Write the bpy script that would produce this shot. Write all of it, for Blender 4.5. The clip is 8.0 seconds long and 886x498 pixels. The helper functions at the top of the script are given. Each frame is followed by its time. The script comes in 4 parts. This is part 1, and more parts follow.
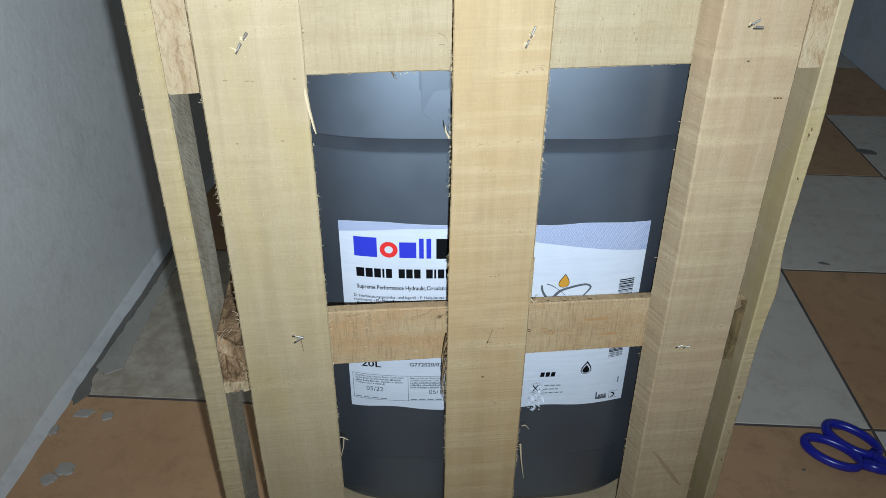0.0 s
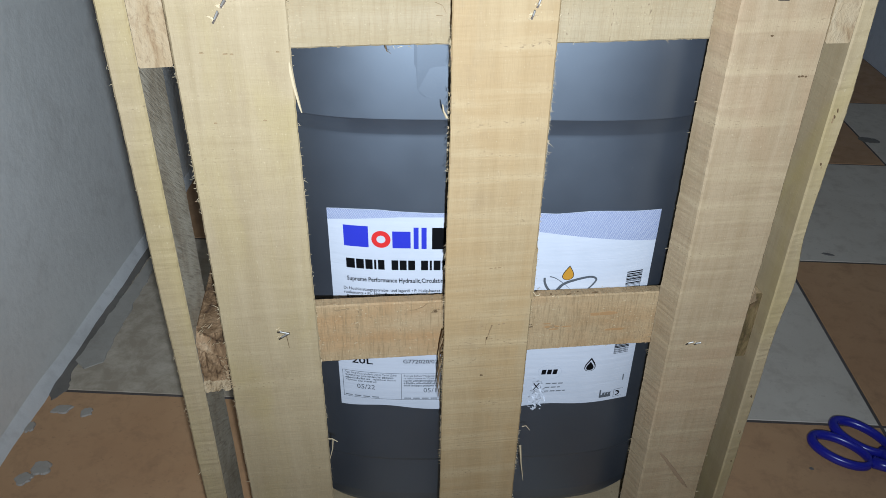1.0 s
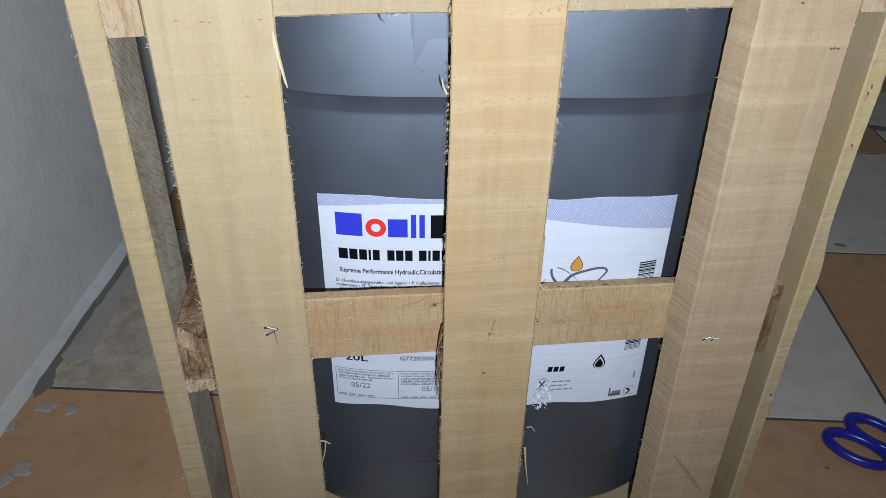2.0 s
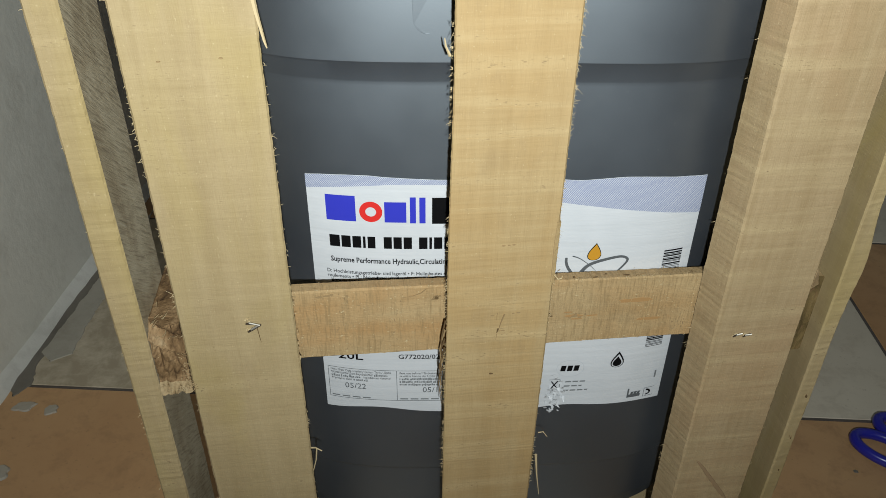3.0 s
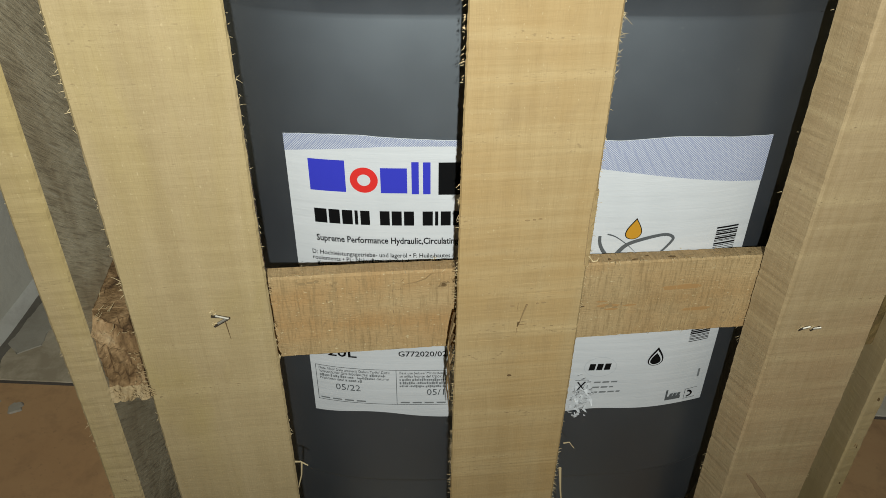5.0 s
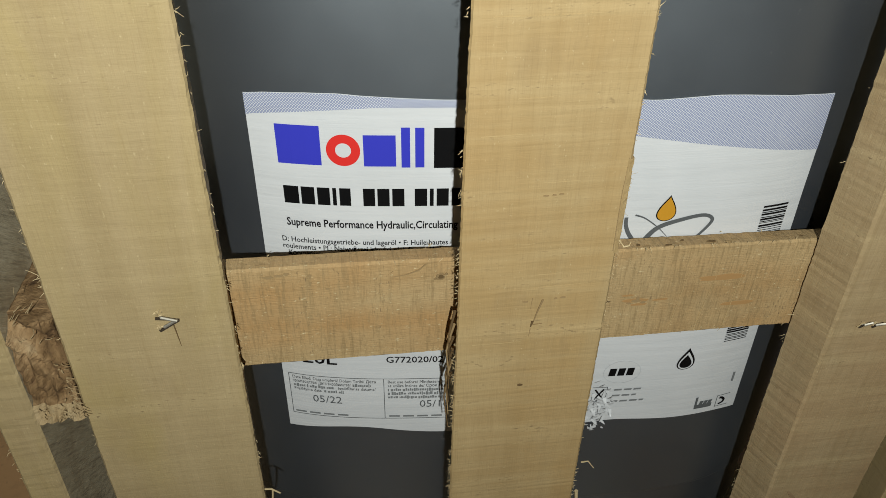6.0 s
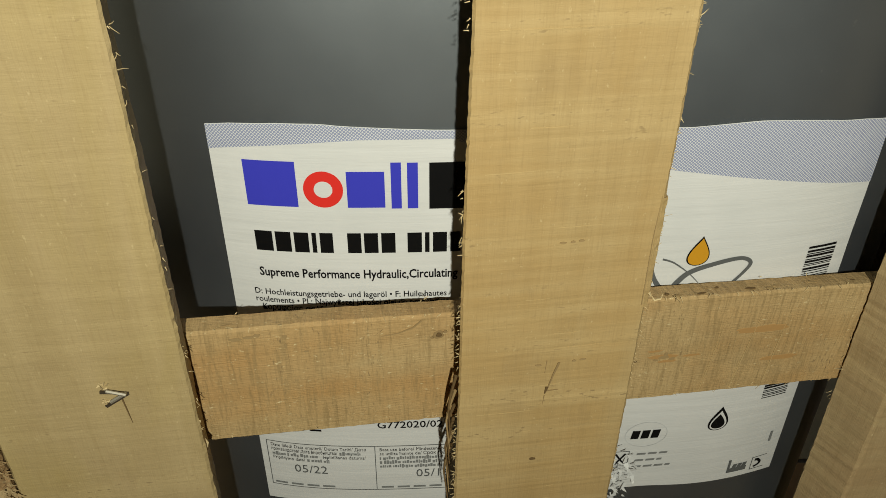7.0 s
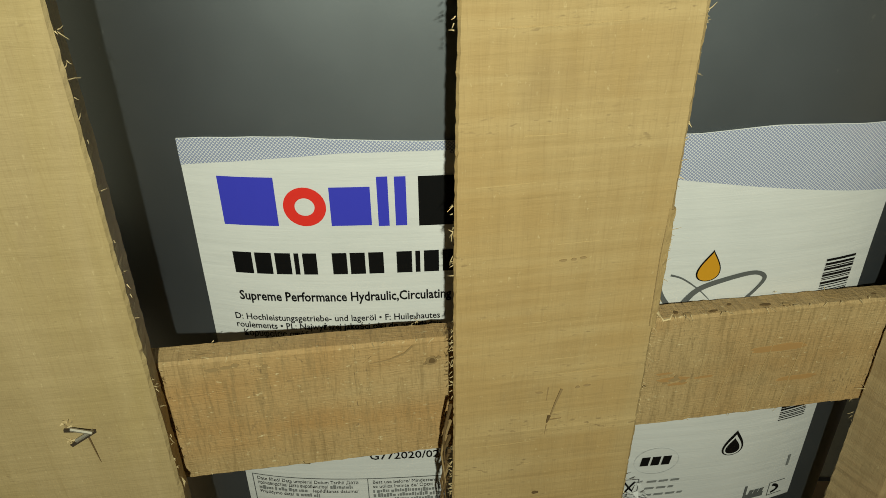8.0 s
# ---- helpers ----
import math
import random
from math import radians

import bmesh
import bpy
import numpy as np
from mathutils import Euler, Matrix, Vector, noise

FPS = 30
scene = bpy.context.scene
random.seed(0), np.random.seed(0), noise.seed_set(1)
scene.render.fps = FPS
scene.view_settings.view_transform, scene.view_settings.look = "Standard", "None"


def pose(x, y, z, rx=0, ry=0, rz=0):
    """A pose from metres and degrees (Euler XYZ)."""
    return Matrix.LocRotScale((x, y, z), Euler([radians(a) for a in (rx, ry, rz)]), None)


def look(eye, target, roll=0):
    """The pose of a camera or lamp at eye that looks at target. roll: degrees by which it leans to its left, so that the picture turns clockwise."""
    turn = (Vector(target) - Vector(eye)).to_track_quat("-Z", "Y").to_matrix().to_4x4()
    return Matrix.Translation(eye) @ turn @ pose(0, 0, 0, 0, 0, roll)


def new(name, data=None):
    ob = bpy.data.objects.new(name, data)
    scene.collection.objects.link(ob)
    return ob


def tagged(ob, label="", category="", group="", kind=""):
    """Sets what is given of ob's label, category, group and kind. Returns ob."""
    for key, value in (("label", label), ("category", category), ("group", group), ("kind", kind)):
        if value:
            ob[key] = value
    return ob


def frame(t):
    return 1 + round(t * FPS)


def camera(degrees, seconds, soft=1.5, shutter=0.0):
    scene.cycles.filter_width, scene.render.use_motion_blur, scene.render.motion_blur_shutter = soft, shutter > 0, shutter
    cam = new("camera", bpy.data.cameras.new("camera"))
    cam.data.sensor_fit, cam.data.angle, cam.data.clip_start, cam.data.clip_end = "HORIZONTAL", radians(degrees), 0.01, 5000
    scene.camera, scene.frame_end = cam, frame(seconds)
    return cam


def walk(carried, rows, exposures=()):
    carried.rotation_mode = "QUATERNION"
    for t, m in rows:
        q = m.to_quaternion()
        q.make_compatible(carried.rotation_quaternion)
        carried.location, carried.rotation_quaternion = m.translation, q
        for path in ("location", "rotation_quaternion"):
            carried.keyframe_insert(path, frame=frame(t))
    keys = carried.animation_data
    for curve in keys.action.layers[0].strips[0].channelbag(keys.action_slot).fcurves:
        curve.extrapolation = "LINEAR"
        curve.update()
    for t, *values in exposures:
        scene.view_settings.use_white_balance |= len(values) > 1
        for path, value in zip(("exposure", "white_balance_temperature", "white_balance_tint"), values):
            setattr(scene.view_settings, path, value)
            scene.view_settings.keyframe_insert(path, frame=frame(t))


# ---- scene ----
cam = camera(59.5, 8.0, soft=0.8)
METRES, EYE, TILT, LEAN, TURN = 0.3045, 0.605, 0.0, 0.0, 3.0
ROWS = [
    (0.0, 0.0, 0.0, 0.0, 0.2, -32.1, -0.32),
    (0.5, -0.0042, 0.0506, -0.028, 0.75, -32.37, -0.06),
    (1.0, -0.0085, 0.0972, -0.0599, -0.22, -32.89, -0.75),
    (1.5, -0.0054, 0.1445, -0.0931, -0.5, -32.97, -0.88),
    (2.0, -0.0077, 0.1874, -0.1262, -0.3, -33.44, -0.72),
    (3.5, -0.0082, 0.3627, -0.2628, -0.16, -34.06, -0.47),
    (4.0, -0.012, 0.398, -0.2922, 0.11, -34.26, -0.14),
    (5.5, -0.0241, 0.5679, -0.4181, -0.74, -35.25, -0.79),
    (6.0, -0.0315, 0.6462, -0.4844, -1.52, -35.24, -0.81),
    (6.5, -0.0263, 0.7126, -0.5181, -1.55, -34.42, -0.22),
    (7.0, -0.0275, 0.7697, -0.5347, -2.02, -33.47, -0.4),
    (7.5, -0.0196, 0.8075, -0.5598, -2.28, -33.52, 0.54),
    (8.0, -0.015, 0.8164, -0.5605, -2.37, -32.39, 0.51),
]
walk(cam, [(t, pose(0, 0, EYE, TILT, LEAN, TURN) @ pose(METRES * x, METRES * y, METRES * z, 90 + pitch, roll, yaw)) for t, x, y, z, yaw, pitch, roll in ROWS],
     exposures=[(0.0, -0.08, 5210, 16), (2.0, -0.10, 5360, 24), (3.4, -0.27, 6400, 12), (6.0, -0.36, 6560, 14), (7.0, -0.46, 7620, 10), (8.0, -0.56, 7650, 1)])

# ---- light: the torch beside the camera, in a closed corridor ----
world = bpy.data.worlds.new("world")
scene.world = world
world.use_nodes = True
world.node_tree.nodes["Background"].inputs[0].default_value = (0.02, 0.02, 0.022, 1)
world.node_tree.nodes["Background"].inputs[1].default_value = 0.2

torch = new("torch_light", bpy.data.lights.new("torch_light", "SPOT"))
torch.data.energy = 19.5
torch.data.shadow_soft_size = 0.004
torch.data.spot_size = radians(157)
torch.data.spot_blend = 1.0
torch.data.color = (0.92, 1.0, 0.93)
torch.matrix_world = look((0.015, 0.000, 0.562), (-0.01, 0.42, 0.580))


# ---- materials ----
def nodes_of(name):
    m = bpy.data.materials.new(name)
    m.use_nodes = True
    nt = m.node_tree
    return m, nt, nt.nodes["Principled BSDF"]


def node(nt, kind, **inputs):
    n = nt.nodes.new(kind)
    for k, v in inputs.items():
        key = k.replace("_", " ")
        n.inputs[key].default_value = v
    return n


def ramp(nt, source, stops):
    r = nt.nodes.new("ShaderNodeValToRGB")
    el = r.color_ramp.elements
    while len(el) < len(stops):
        el.new(0.5)
    for e, (p, c) in zip(el, stops):
        e.position = p
        e.color = (*c, 1) if len(c) == 3 else c
    nt.links.new(source, r.inputs[0])
    return r.outputs[0]


def grey(v):
    return (v, v, v)


def mixed(nt, fac, a, b, mode="MIX"):
    m = nt.nodes.new("ShaderNodeMix")
    m.data_type, m.blend_type = "RGBA", mode
    for sock, val in ((m.inputs[0], fac), (m.inputs[6], a), (m.inputs[7], b)):
        if isinstance(val, (int, float)):
            sock.default_value = val
        elif isinstance(val, tuple):
            sock.default_value = (*val, 1)
        else:
            nt.links.new(val, sock)
    return m.outputs[2]


def coords(nt, scale, shift=True):
    tc = nt.nodes.new("ShaderNodeTexCoord")
    mp = nt.nodes.new("ShaderNodeMapping")
    mp.inputs["Scale"].default_value = scale
    nt.links.new(tc.outputs["Object"], mp.inputs["Vector"])
    if shift:
        oi = nt.nodes.new("ShaderNodeObjectInfo")
        mul = nt.nodes.new("ShaderNodeVectorMath")
        mul.operation = "SCALE"
        mul.inputs[0].default_value = (37.0, 19.0, 53.0)
        nt.links.new(oi.outputs["Random"], mul.inputs["Scale"])
        nt.links.new(mul.outputs[0], mp.inputs["Location"])
    return mp.outputs[0]


def noise_tex(nt, vec, scale, detail=4.0, rough=0.55, distort=0.0):
    n = node(nt, "ShaderNodeTexNoise", Scale=scale, Detail=detail, Roughness=rough, Distortion=distort)
    nt.links.new(vec, n.inputs["Vector"])
    return n.outputs["Fac"]


def bump(nt, bsdf, height, strength, distance):
    b = node(nt, "ShaderNodeBump", Strength=strength, Distance=distance)
    nt.links.new(height, b.inputs["Height"])
    nt.links.new(b.outputs[0], bsdf.inputs["Normal"])
    return b


def along(axis, long, wide):
    return tuple(long if a == axis else wide for a in "uvz")


def sawn_wood(name, axis, light=(0.52, 0.38, 0.19), dark=(0.40, 0.27, 0.12), tint=(0.49, 0.29, 0.11), saw=0.5, band=0.6, comb=(480.0, 55.0), relief=0.6, strand_mark=0.4, glint=0.4):
    """Rough-sawn softwood with its grain along u, v or z of the crate."""
    m, nt, bsdf = nodes_of(name)
    grain = noise_tex(nt, coords(nt, along(axis, 4.0, 95.0)), 1.0, 5.0, 0.62, 0.5)
    fibre = noise_tex(nt, coords(nt, along(axis, 130.0, 2300.0)), 1.0, 3.0, 0.6)
    broad = noise_tex(nt, coords(nt, along(axis, 7.0, 20.0)), 1.0, 4.0, 0.55, 0.8)
    cross = noise_tex(nt, coords(nt, along(axis, *comb)), 1.0, 4.0, 0.7, 0.3)
    swell = noise_tex(nt, coords(nt, along(axis, 95.0, 9.0)), 1.0, 3.0, 0.55, 0.2)
    fleck = noise_tex(nt, coords(nt, along(axis, 1100.0, 380.0)), 1.0, 2.0, 0.5)
    speck = noise_tex(nt, coords(nt, along(axis, 500.0, 900.0)), 1.0, 2.0, 0.6)
    blotch = noise_tex(nt, coords(nt, along(axis, 40.0, 60.0)), 1.0, 4.0, 0.65, 0.5)
    base = mixed(nt, ramp(nt, grain, [(0.34, grey(0)), (0.68, grey(0.95))]), light, dark)
    base = mixed(nt, ramp(nt, broad, [(0.45, grey(0)), (0.78, grey(0.75))]), base, tint)
    base = mixed(nt, ramp(nt, blotch, [(0.55, grey(0)), (0.78, grey(0.35))]), base, (0.25, 0.172, 0.09))
    base = mixed(nt, ramp(nt, cross, [(0.36, grey(0.7 * saw)), (0.51, grey(0))]), base, (0.245, 0.165, 0.076))
    base = mixed(nt, ramp(nt, swell, [(0.48, grey(0)), (0.66, grey(0.6 * band))]), base, (0.52, 0.40, 0.22))
    gate = mixed(nt, 1.0, ramp(nt, fleck, [(0.62, grey(0)), (0.72, grey(0.85))]), ramp(nt, swell, [(0.53, grey(0)), (0.66, grey(1))]), "MULTIPLY")
    base = mixed(nt, gate, base, (0.17, 0.115, 0.06))
    base = mixed(nt, ramp(nt, fibre, [(0.28, grey(strand_mark)), (0.5, grey(0))]), base, (0.225, 0.148, 0.07))
    base = mixed(nt, ramp(nt, speck, [(0.65, grey(0)), (0.78, grey(glint))]), base, (0.58, 0.46, 0.27))
    nt.links.new(base, bsdf.inputs["Base Color"])
    bsdf.inputs["Roughness"].default_value = 0.72
    bsdf.inputs["Specular IOR Level"].default_value = 0.28
    high = mixed(nt, strand_mark, cross, fibre)
    high = mixed(nt, 0.12, high, swell)
    bump(nt, bsdf, high, relief, 0.0009)
    return m


def slanted_saw(name):
    """Greyed board face with slanting marks of the saw."""
    m, nt, bsdf = nodes_of(name)
    tc = nt.nodes.new("ShaderNodeTexCoord")
    turn = nt.nodes.new("ShaderNodeMapping")
    turn.inputs["Rotation"].default_value = (radians(38), 0, 0)
    nt.links.new(tc.outputs["Object"], turn.inputs["Vector"])
    long = nt.nodes.new("ShaderNodeMapping")
    long.inputs["Scale"].default_value = (60, 60, 700)
    nt.links.new(turn.outputs[0], long.inputs["Vector"])
    marks = noise_tex(nt, long.outputs[0], 1.0, 4.0, 0.65, 0.2)
    broad = noise_tex(nt, coords(nt, (40, 40, 22)), 1.0, 4.0, 0.6, 0.5)
    base = ramp(nt, broad, [(0.32, (0.33, 0.258, 0.160)), (0.52, (0.44, 0.362, 0.240)), (0.72, (0.51, 0.43, 0.295))])
    base = mixed(nt, ramp(nt, marks, [(0.33, grey(0.6)), (0.5, grey(0))]), base, (0.19, 0.145, 0.095))
    base = mixed(nt, ramp(nt, marks, [(0.58, grey(0)), (0.72, grey(0.5))]), base, (0.56, 0.50, 0.38))
    nt.links.new(base, bsdf.inputs["Base Color"])
    bsdf.inputs["Roughness"].default_value = 0.85
    bsdf.inputs["Specular IOR Level"].default_value = 0.2
    bump(nt, bsdf, marks, 0.7, 0.0009)
    return m


def end_grain(name, stops, pit):
    m, nt, bsdf = nodes_of(name)
    a = noise_tex(nt, coords(nt, (75, 75, 45)), 1.0, 6.0, 0.62, 1.0)
    b = noise_tex(nt, coords(nt, (420, 420, 200)), 1.0, 4.0, 0.6, 0.6)
    base = ramp(nt, a, stops)
    base = mixed(nt, ramp(nt, b, [(0.3, grey(pit)), (0.46, grey(0))]), base, (0.16, 0.09, 0.045))
    nt.links.new(base, bsdf.inputs["Base Color"])
    bsdf.inputs["Roughness"].default_value = 0.9
    bsdf.inputs["Specular IOR Level"].default_value = 0.2
    bump(nt, bsdf, mixed(nt, 0.5, a, b), 0.9, 0.002)
    return m


def plain(name, colour, rough=0.5, metal=0.0, spec=0.5):
    m, nt, bsdf = nodes_of(name)
    bsdf.inputs["Base Color"].default_value = (*colour, 1)
    bsdf.inputs["Roughness"].default_value = rough
    bsdf.inputs["Metallic"].default_value = metal
    bsdf.inputs["Specular IOR Level"].default_value = spec
    return m


def can_plastic():
    m, nt, bsdf = nodes_of("dark_grey_plastic")
    v = coords(nt, (1, 1, 1), False)
    big = noise_tex(nt, v, 14.0, 4.0, 0.6)
    fine = noise_tex(nt, v, 900.0, 3.0, 0.6)
    dust = noise_tex(nt, v, 420.0, 2.0, 0.5)
    where = noise_tex(nt, v, 11.0, 3.0, 0.6)
    base = ramp(nt, big, [(0.3, (0.0125, 0.014, 0.019)), (0.7, (0.018, 0.020, 0.026))])
    spots = mixed(nt, 1.0, ramp(nt, dust, [(0.7, grey(0)), (0.76, grey(0.5))]), ramp(nt, where, [(0.5, grey(0)), (0.68, grey(1))]), "MULTIPLY")
    base = mixed(nt, spots, base, (0.12, 0.115, 0.105))
    nt.links.new(base, bsdf.inputs["Base Color"])
    r = ramp(nt, big, [(0.3, grey(0.47)), (0.7, grey(0.54))])
    nt.links.new(r, bsdf.inputs["Roughness"])
    bsdf.inputs["Specular IOR Level"].default_value = 1.0
    bsdf.inputs["IOR"].default_value = 1.92
    bsdf.inputs["Specular Tint"].default_value = (0.86, 0.94, 1.0, 1)
    bump(nt, bsdf, fine, 0.02, 0.0004)
    return m


def label_paper():
    m, nt, bsdf = nodes_of("label_film")
    v = coords(nt, (1, 1, 1), False)
    wob = noise_tex(nt, coords(nt, (22, 22, 330), False), 1.0, 4.0, 0.6)
    base = ramp(nt, noise_tex(nt, v, 35.0, 3.0, 0.6), [(0.3, (0.53, 0.535, 0.55)), (0.7, (0.575, 0.575, 0.59))])
    # grey streaks put the shade of the film's ripples into its colour
    base = mixed(nt, ramp(nt, wob, [(0.36, grey(0.22)), (0.5, grey(0))]), base, (0.46, 0.465, 0.48))
    nt.links.new(base, bsdf.inputs["Base Color"])
    bsdf.inputs["Roughness"].default_value = 0.42
    bsdf.inputs["Specular IOR Level"].default_value = 0.35
    bump(nt, bsdf, wob, 0.20, 0.0012)
    return m


def hatch_ink():
    """Fine crossing guilloche lines of blue-grey ink on the white film."""
    m, nt, bsdf = nodes_of("hatched_print")
    v = coords(nt, (1, 1, 1), False)
    lines = []
    for turn, scale in ((50, 430.0), (-42, 430.0)):
        mp = nt.nodes.new("ShaderNodeMapping")
        mp.inputs["Rotation"].default_value = (0, radians(turn), 0)
        nt.links.new(v, mp.inputs["Vector"])
        w = node(nt, "ShaderNodeTexWave", Scale=scale, Distortion=1.5, Detail=0.0)
        w.inputs["Detail Scale"].default_value = 0.05
        nt.links.new(mp.outputs[0], w.inputs["Vector"])
        lines.append(ramp(nt, w.outputs["Fac"], [(0.60, grey(0)), (0.84, grey(1))]))
    both = mixed(nt, 1.0, lines[0], lines[1], "LIGHTEN")
    base = mixed(nt, both, (0.53, 0.54, 0.57), (0.20, 0.225, 0.36))
    nt.links.new(base, bsdf.inputs["Base Color"])
    bsdf.inputs["Roughness"].default_value = 0.42
    return m


def wall_paint(name, a, b, stain):
    m, nt, bsdf = nodes_of(name)
    v = coords(nt, (1, 1, 1), False)
    big = noise_tex(nt, v, 4.0, 5.0, 0.6, 0.3)
    small = noise_tex(nt, v, 60.0, 5.0, 0.65)
    blot = noise_tex(nt, v, 9.0, 6.0, 0.7, 0.6)
    base = ramp(nt, big, [(0.3, a), (0.7, b)])
    base = mixed(nt, ramp(nt, blot, [(0.54, grey(0)), (0.74, grey(0.75))]), base, stain)
    base = mixed(nt, ramp(nt, small, [(0.3, grey(0.3)), (0.5, grey(0))]), base, stain)
    nt.links.new(base, bsdf.inputs["Base Color"])
    bsdf.inputs["Roughness"].default_value = 0.6
    bump(nt, bsdf, mixed(nt, 0.4, small, big), 0.3, 0.004)
    return m


def tile_glaze(name, a, b, dirt, mottle=0.6):
    m, nt, bsdf = nodes_of(name)
    v = coords(nt, (1, 1, 1))
    big = noise_tex(nt, v, 7.0, 5.0, 0.6, 0.4)
    mid = noise_tex(nt, v, 38.0, 5.0, 0.7, 0.3)
    fine = noise_tex(nt, v, 260.0, 3.0, 0.6)
    base = ramp(nt, big, [(0.3, a), (0.7, b)])
    base = mixed(nt, ramp(nt, mid, [(0.5 - 0.25 * (mottle - 0.6) / 0.3, grey(0)), (0.75 - 0.2 * (mottle - 0.6) / 0.3, grey(mottle))]), base, dirt)
    base = mixed(nt, ramp(nt, fine, [(0.27, grey(0.5)), (0.36, grey(0))]), base, dirt)
    nt.links.new(base, bsdf.inputs["Base Color"])
    nt.links.new(ramp(nt, mid, [(0.3, grey(0.34)), (0.7, grey(0.55))]), bsdf.inputs["Roughness"])
    bump(nt, bsdf, mixed(nt, 0.5, big, mid), 0.12, 0.002)
    return m


WOOD_Z = sawn_wood("sawn_wood_upright", "z", (0.382, 0.267, 0.129), (0.322, 0.217, 0.098), (0.350, 0.216, 0.083), 0.10, 0.42, (480.0, 55.0), 0.30, 0.24)
WOOD_Z_PALE = sawn_wood("sawn_wood_pale", "z", (0.373, 0.279, 0.151), (0.308, 0.225, 0.113), (0.345, 0.255, 0.088), 0.10, 0.24, (420.0, 60.0), 0.40, 0.22, 0.35)
WOOD_Z_ROSY = sawn_wood("sawn_wood_rosy", "z", (0.383, 0.279, 0.158), (0.297, 0.207, 0.106), (0.360, 0.225, 0.117), 0.28, 0.45, (420.0, 60.0), 0.48, 0.36, 0.4)
WOOD_U = sawn_wood("sawn_wood_level", "u", (0.425, 0.296, 0.150), (0.35, 0.228, 0.106), (0.40, 0.206, 0.070), 0.85, 0.2, (850.0, 75.0), 1.0, 0.3, 1.0)
WOOD_U_PALE = sawn_wood("sawn_wood_level_pale", "u", (0.373, 0.288, 0.167), (0.306, 0.227, 0.117), (0.324, 0.236, 0.117), 0.4, 0.2, (700.0, 45.0), 0.6, 0.25)
WOOD_V = sawn_wood("sawn_wood_deep", "v", (0.39, 0.285, 0.15), (0.31, 0.21, 0.10), (0.34, 0.21, 0.09))
WOOD_GREY = sawn_wood("weathered_wood", "z", (0.34, 0.30, 0.22), (0.25, 0.205, 0.14), (0.24, 0.175, 0.105), 0.6)
SAWN_GREY = slanted_saw("grey_sawn_face")
END = end_grain("pale_end_grain", [(0.3, (0.22, 0.135, 0.062)), (0.45, (0.33, 0.232, 0.122)), (0.7, (0.39, 0.295, 0.17))], 0.45)
END_BROWN = end_grain("brown_end_grain", [(0.3, (0.07, 0.04, 0.02)), (0.46, (0.17, 0.10, 0.045)), (0.62, (0.30, 0.19, 0.095)), (0.8, (0.46, 0.34, 0.20))], 0.7)
# olive-brown end grain, its tones deepened to put the pocket's shade into the colour
END_OLIVE_SHADED = end_grain("shaded_olive_end_grain", [(0.3, (0.045, 0.030, 0.011)), (0.48, (0.085, 0.058, 0.022)), (0.62, (0.145, 0.098, 0.038)), (0.8, (0.22, 0.155, 0.07))], 0.6)
FUZZ = plain("wood_fibre", (0.50, 0.385, 0.22), 0.8, 0, 0.2)
FLECK = plain("brown_fleck", (0.235, 0.158, 0.078), 0.9, 0, 0.1)
SAW_LINE = plain("pale_saw_line", (0.43, 0.305, 0.150), 0.75, 0, 0.2)
SCUFF = plain("weathered_scuff", (0.275, 0.187, 0.093), 0.9, 0, 0.1)
DARK_FIBRE = plain("dark_fibre", (0.12, 0.075, 0.035), 0.9, 0, 0.1)
STEEL = plain("staple_steel", (0.36, 0.33, 0.28), 0.5, 0.6)
RUST = plain("rusty_steel", (0.10, 0.075, 0.055), 0.55, 0.7)
CAN = can_plastic()
PAPER = label_paper()
HATCH = hatch_ink()
BLACK = plain("black_ink", (0.004, 0.004, 0.0045), 0.5, 0, 0.12)
BLUE = plain("blue_ink", (0.035, 0.04, 0.42), 0.42, 0, 0.2)
RED = plain("red_ink", (0.62, 0.025, 0.02), 0.42)
GOLD = plain("amber_ink", (0.50, 0.24, 0.02), 0.42)
GREY_INK = plain("grey_ink", (0.09, 0.095, 0.10), 0.42, 0, 0.2)
FADED_INK = plain("faded_ink", (0.17, 0.175, 0.18), 0.45, 0, 0.2)
PALE_INK = plain("pale_grey_ink", (0.47, 0.48, 0.5), 0.42)
WALL = wall_paint("left_wall_paint", (0.79, 0.76, 0.67), (0.86, 0.825, 0.735), (0.62, 0.58, 0.50))
WALL_COOL = wall_paint("grey_wall_paint", (0.62, 0.66, 0.72), (0.70, 0.74, 0.79), (0.45, 0.47, 0.5))
CEIL = wall_paint("ceiling_paint", (0.8, 0.8, 0.79), (0.84, 0.84, 0.83), (0.7, 0.7, 0.68))
PLASTER = wall_paint("rough_cement_fillet", (0.70, 0.67, 0.60), (0.84, 0.81, 0.74), (0.48, 0.44, 0.38))
GROUT = wall_paint("dark_grout", (0.07, 0.055, 0.045), (0.13, 0.105, 0.09), (0.03, 0.025, 0.02))
ORANGE = tile_glaze("terracotta_glaze", (0.46, 0.255, 0.115), (0.55, 0.325, 0.155), (0.30, 0.17, 0.08))
CREAM = tile_glaze("cream_glaze", (0.59, 0.51, 0.395), (0.68, 0.60, 0.475), (0.42, 0.34, 0.25))
# browner, slightly darker copy of the cream with heavier mottling, for the wall-side column
CREAM_BROWNER = tile_glaze("browner_cream_glaze", (0.56, 0.475, 0.345), (0.64, 0.555, 0.42), (0.35, 0.28, 0.19), 0.85)
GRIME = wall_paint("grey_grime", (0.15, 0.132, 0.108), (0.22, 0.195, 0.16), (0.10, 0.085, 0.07))
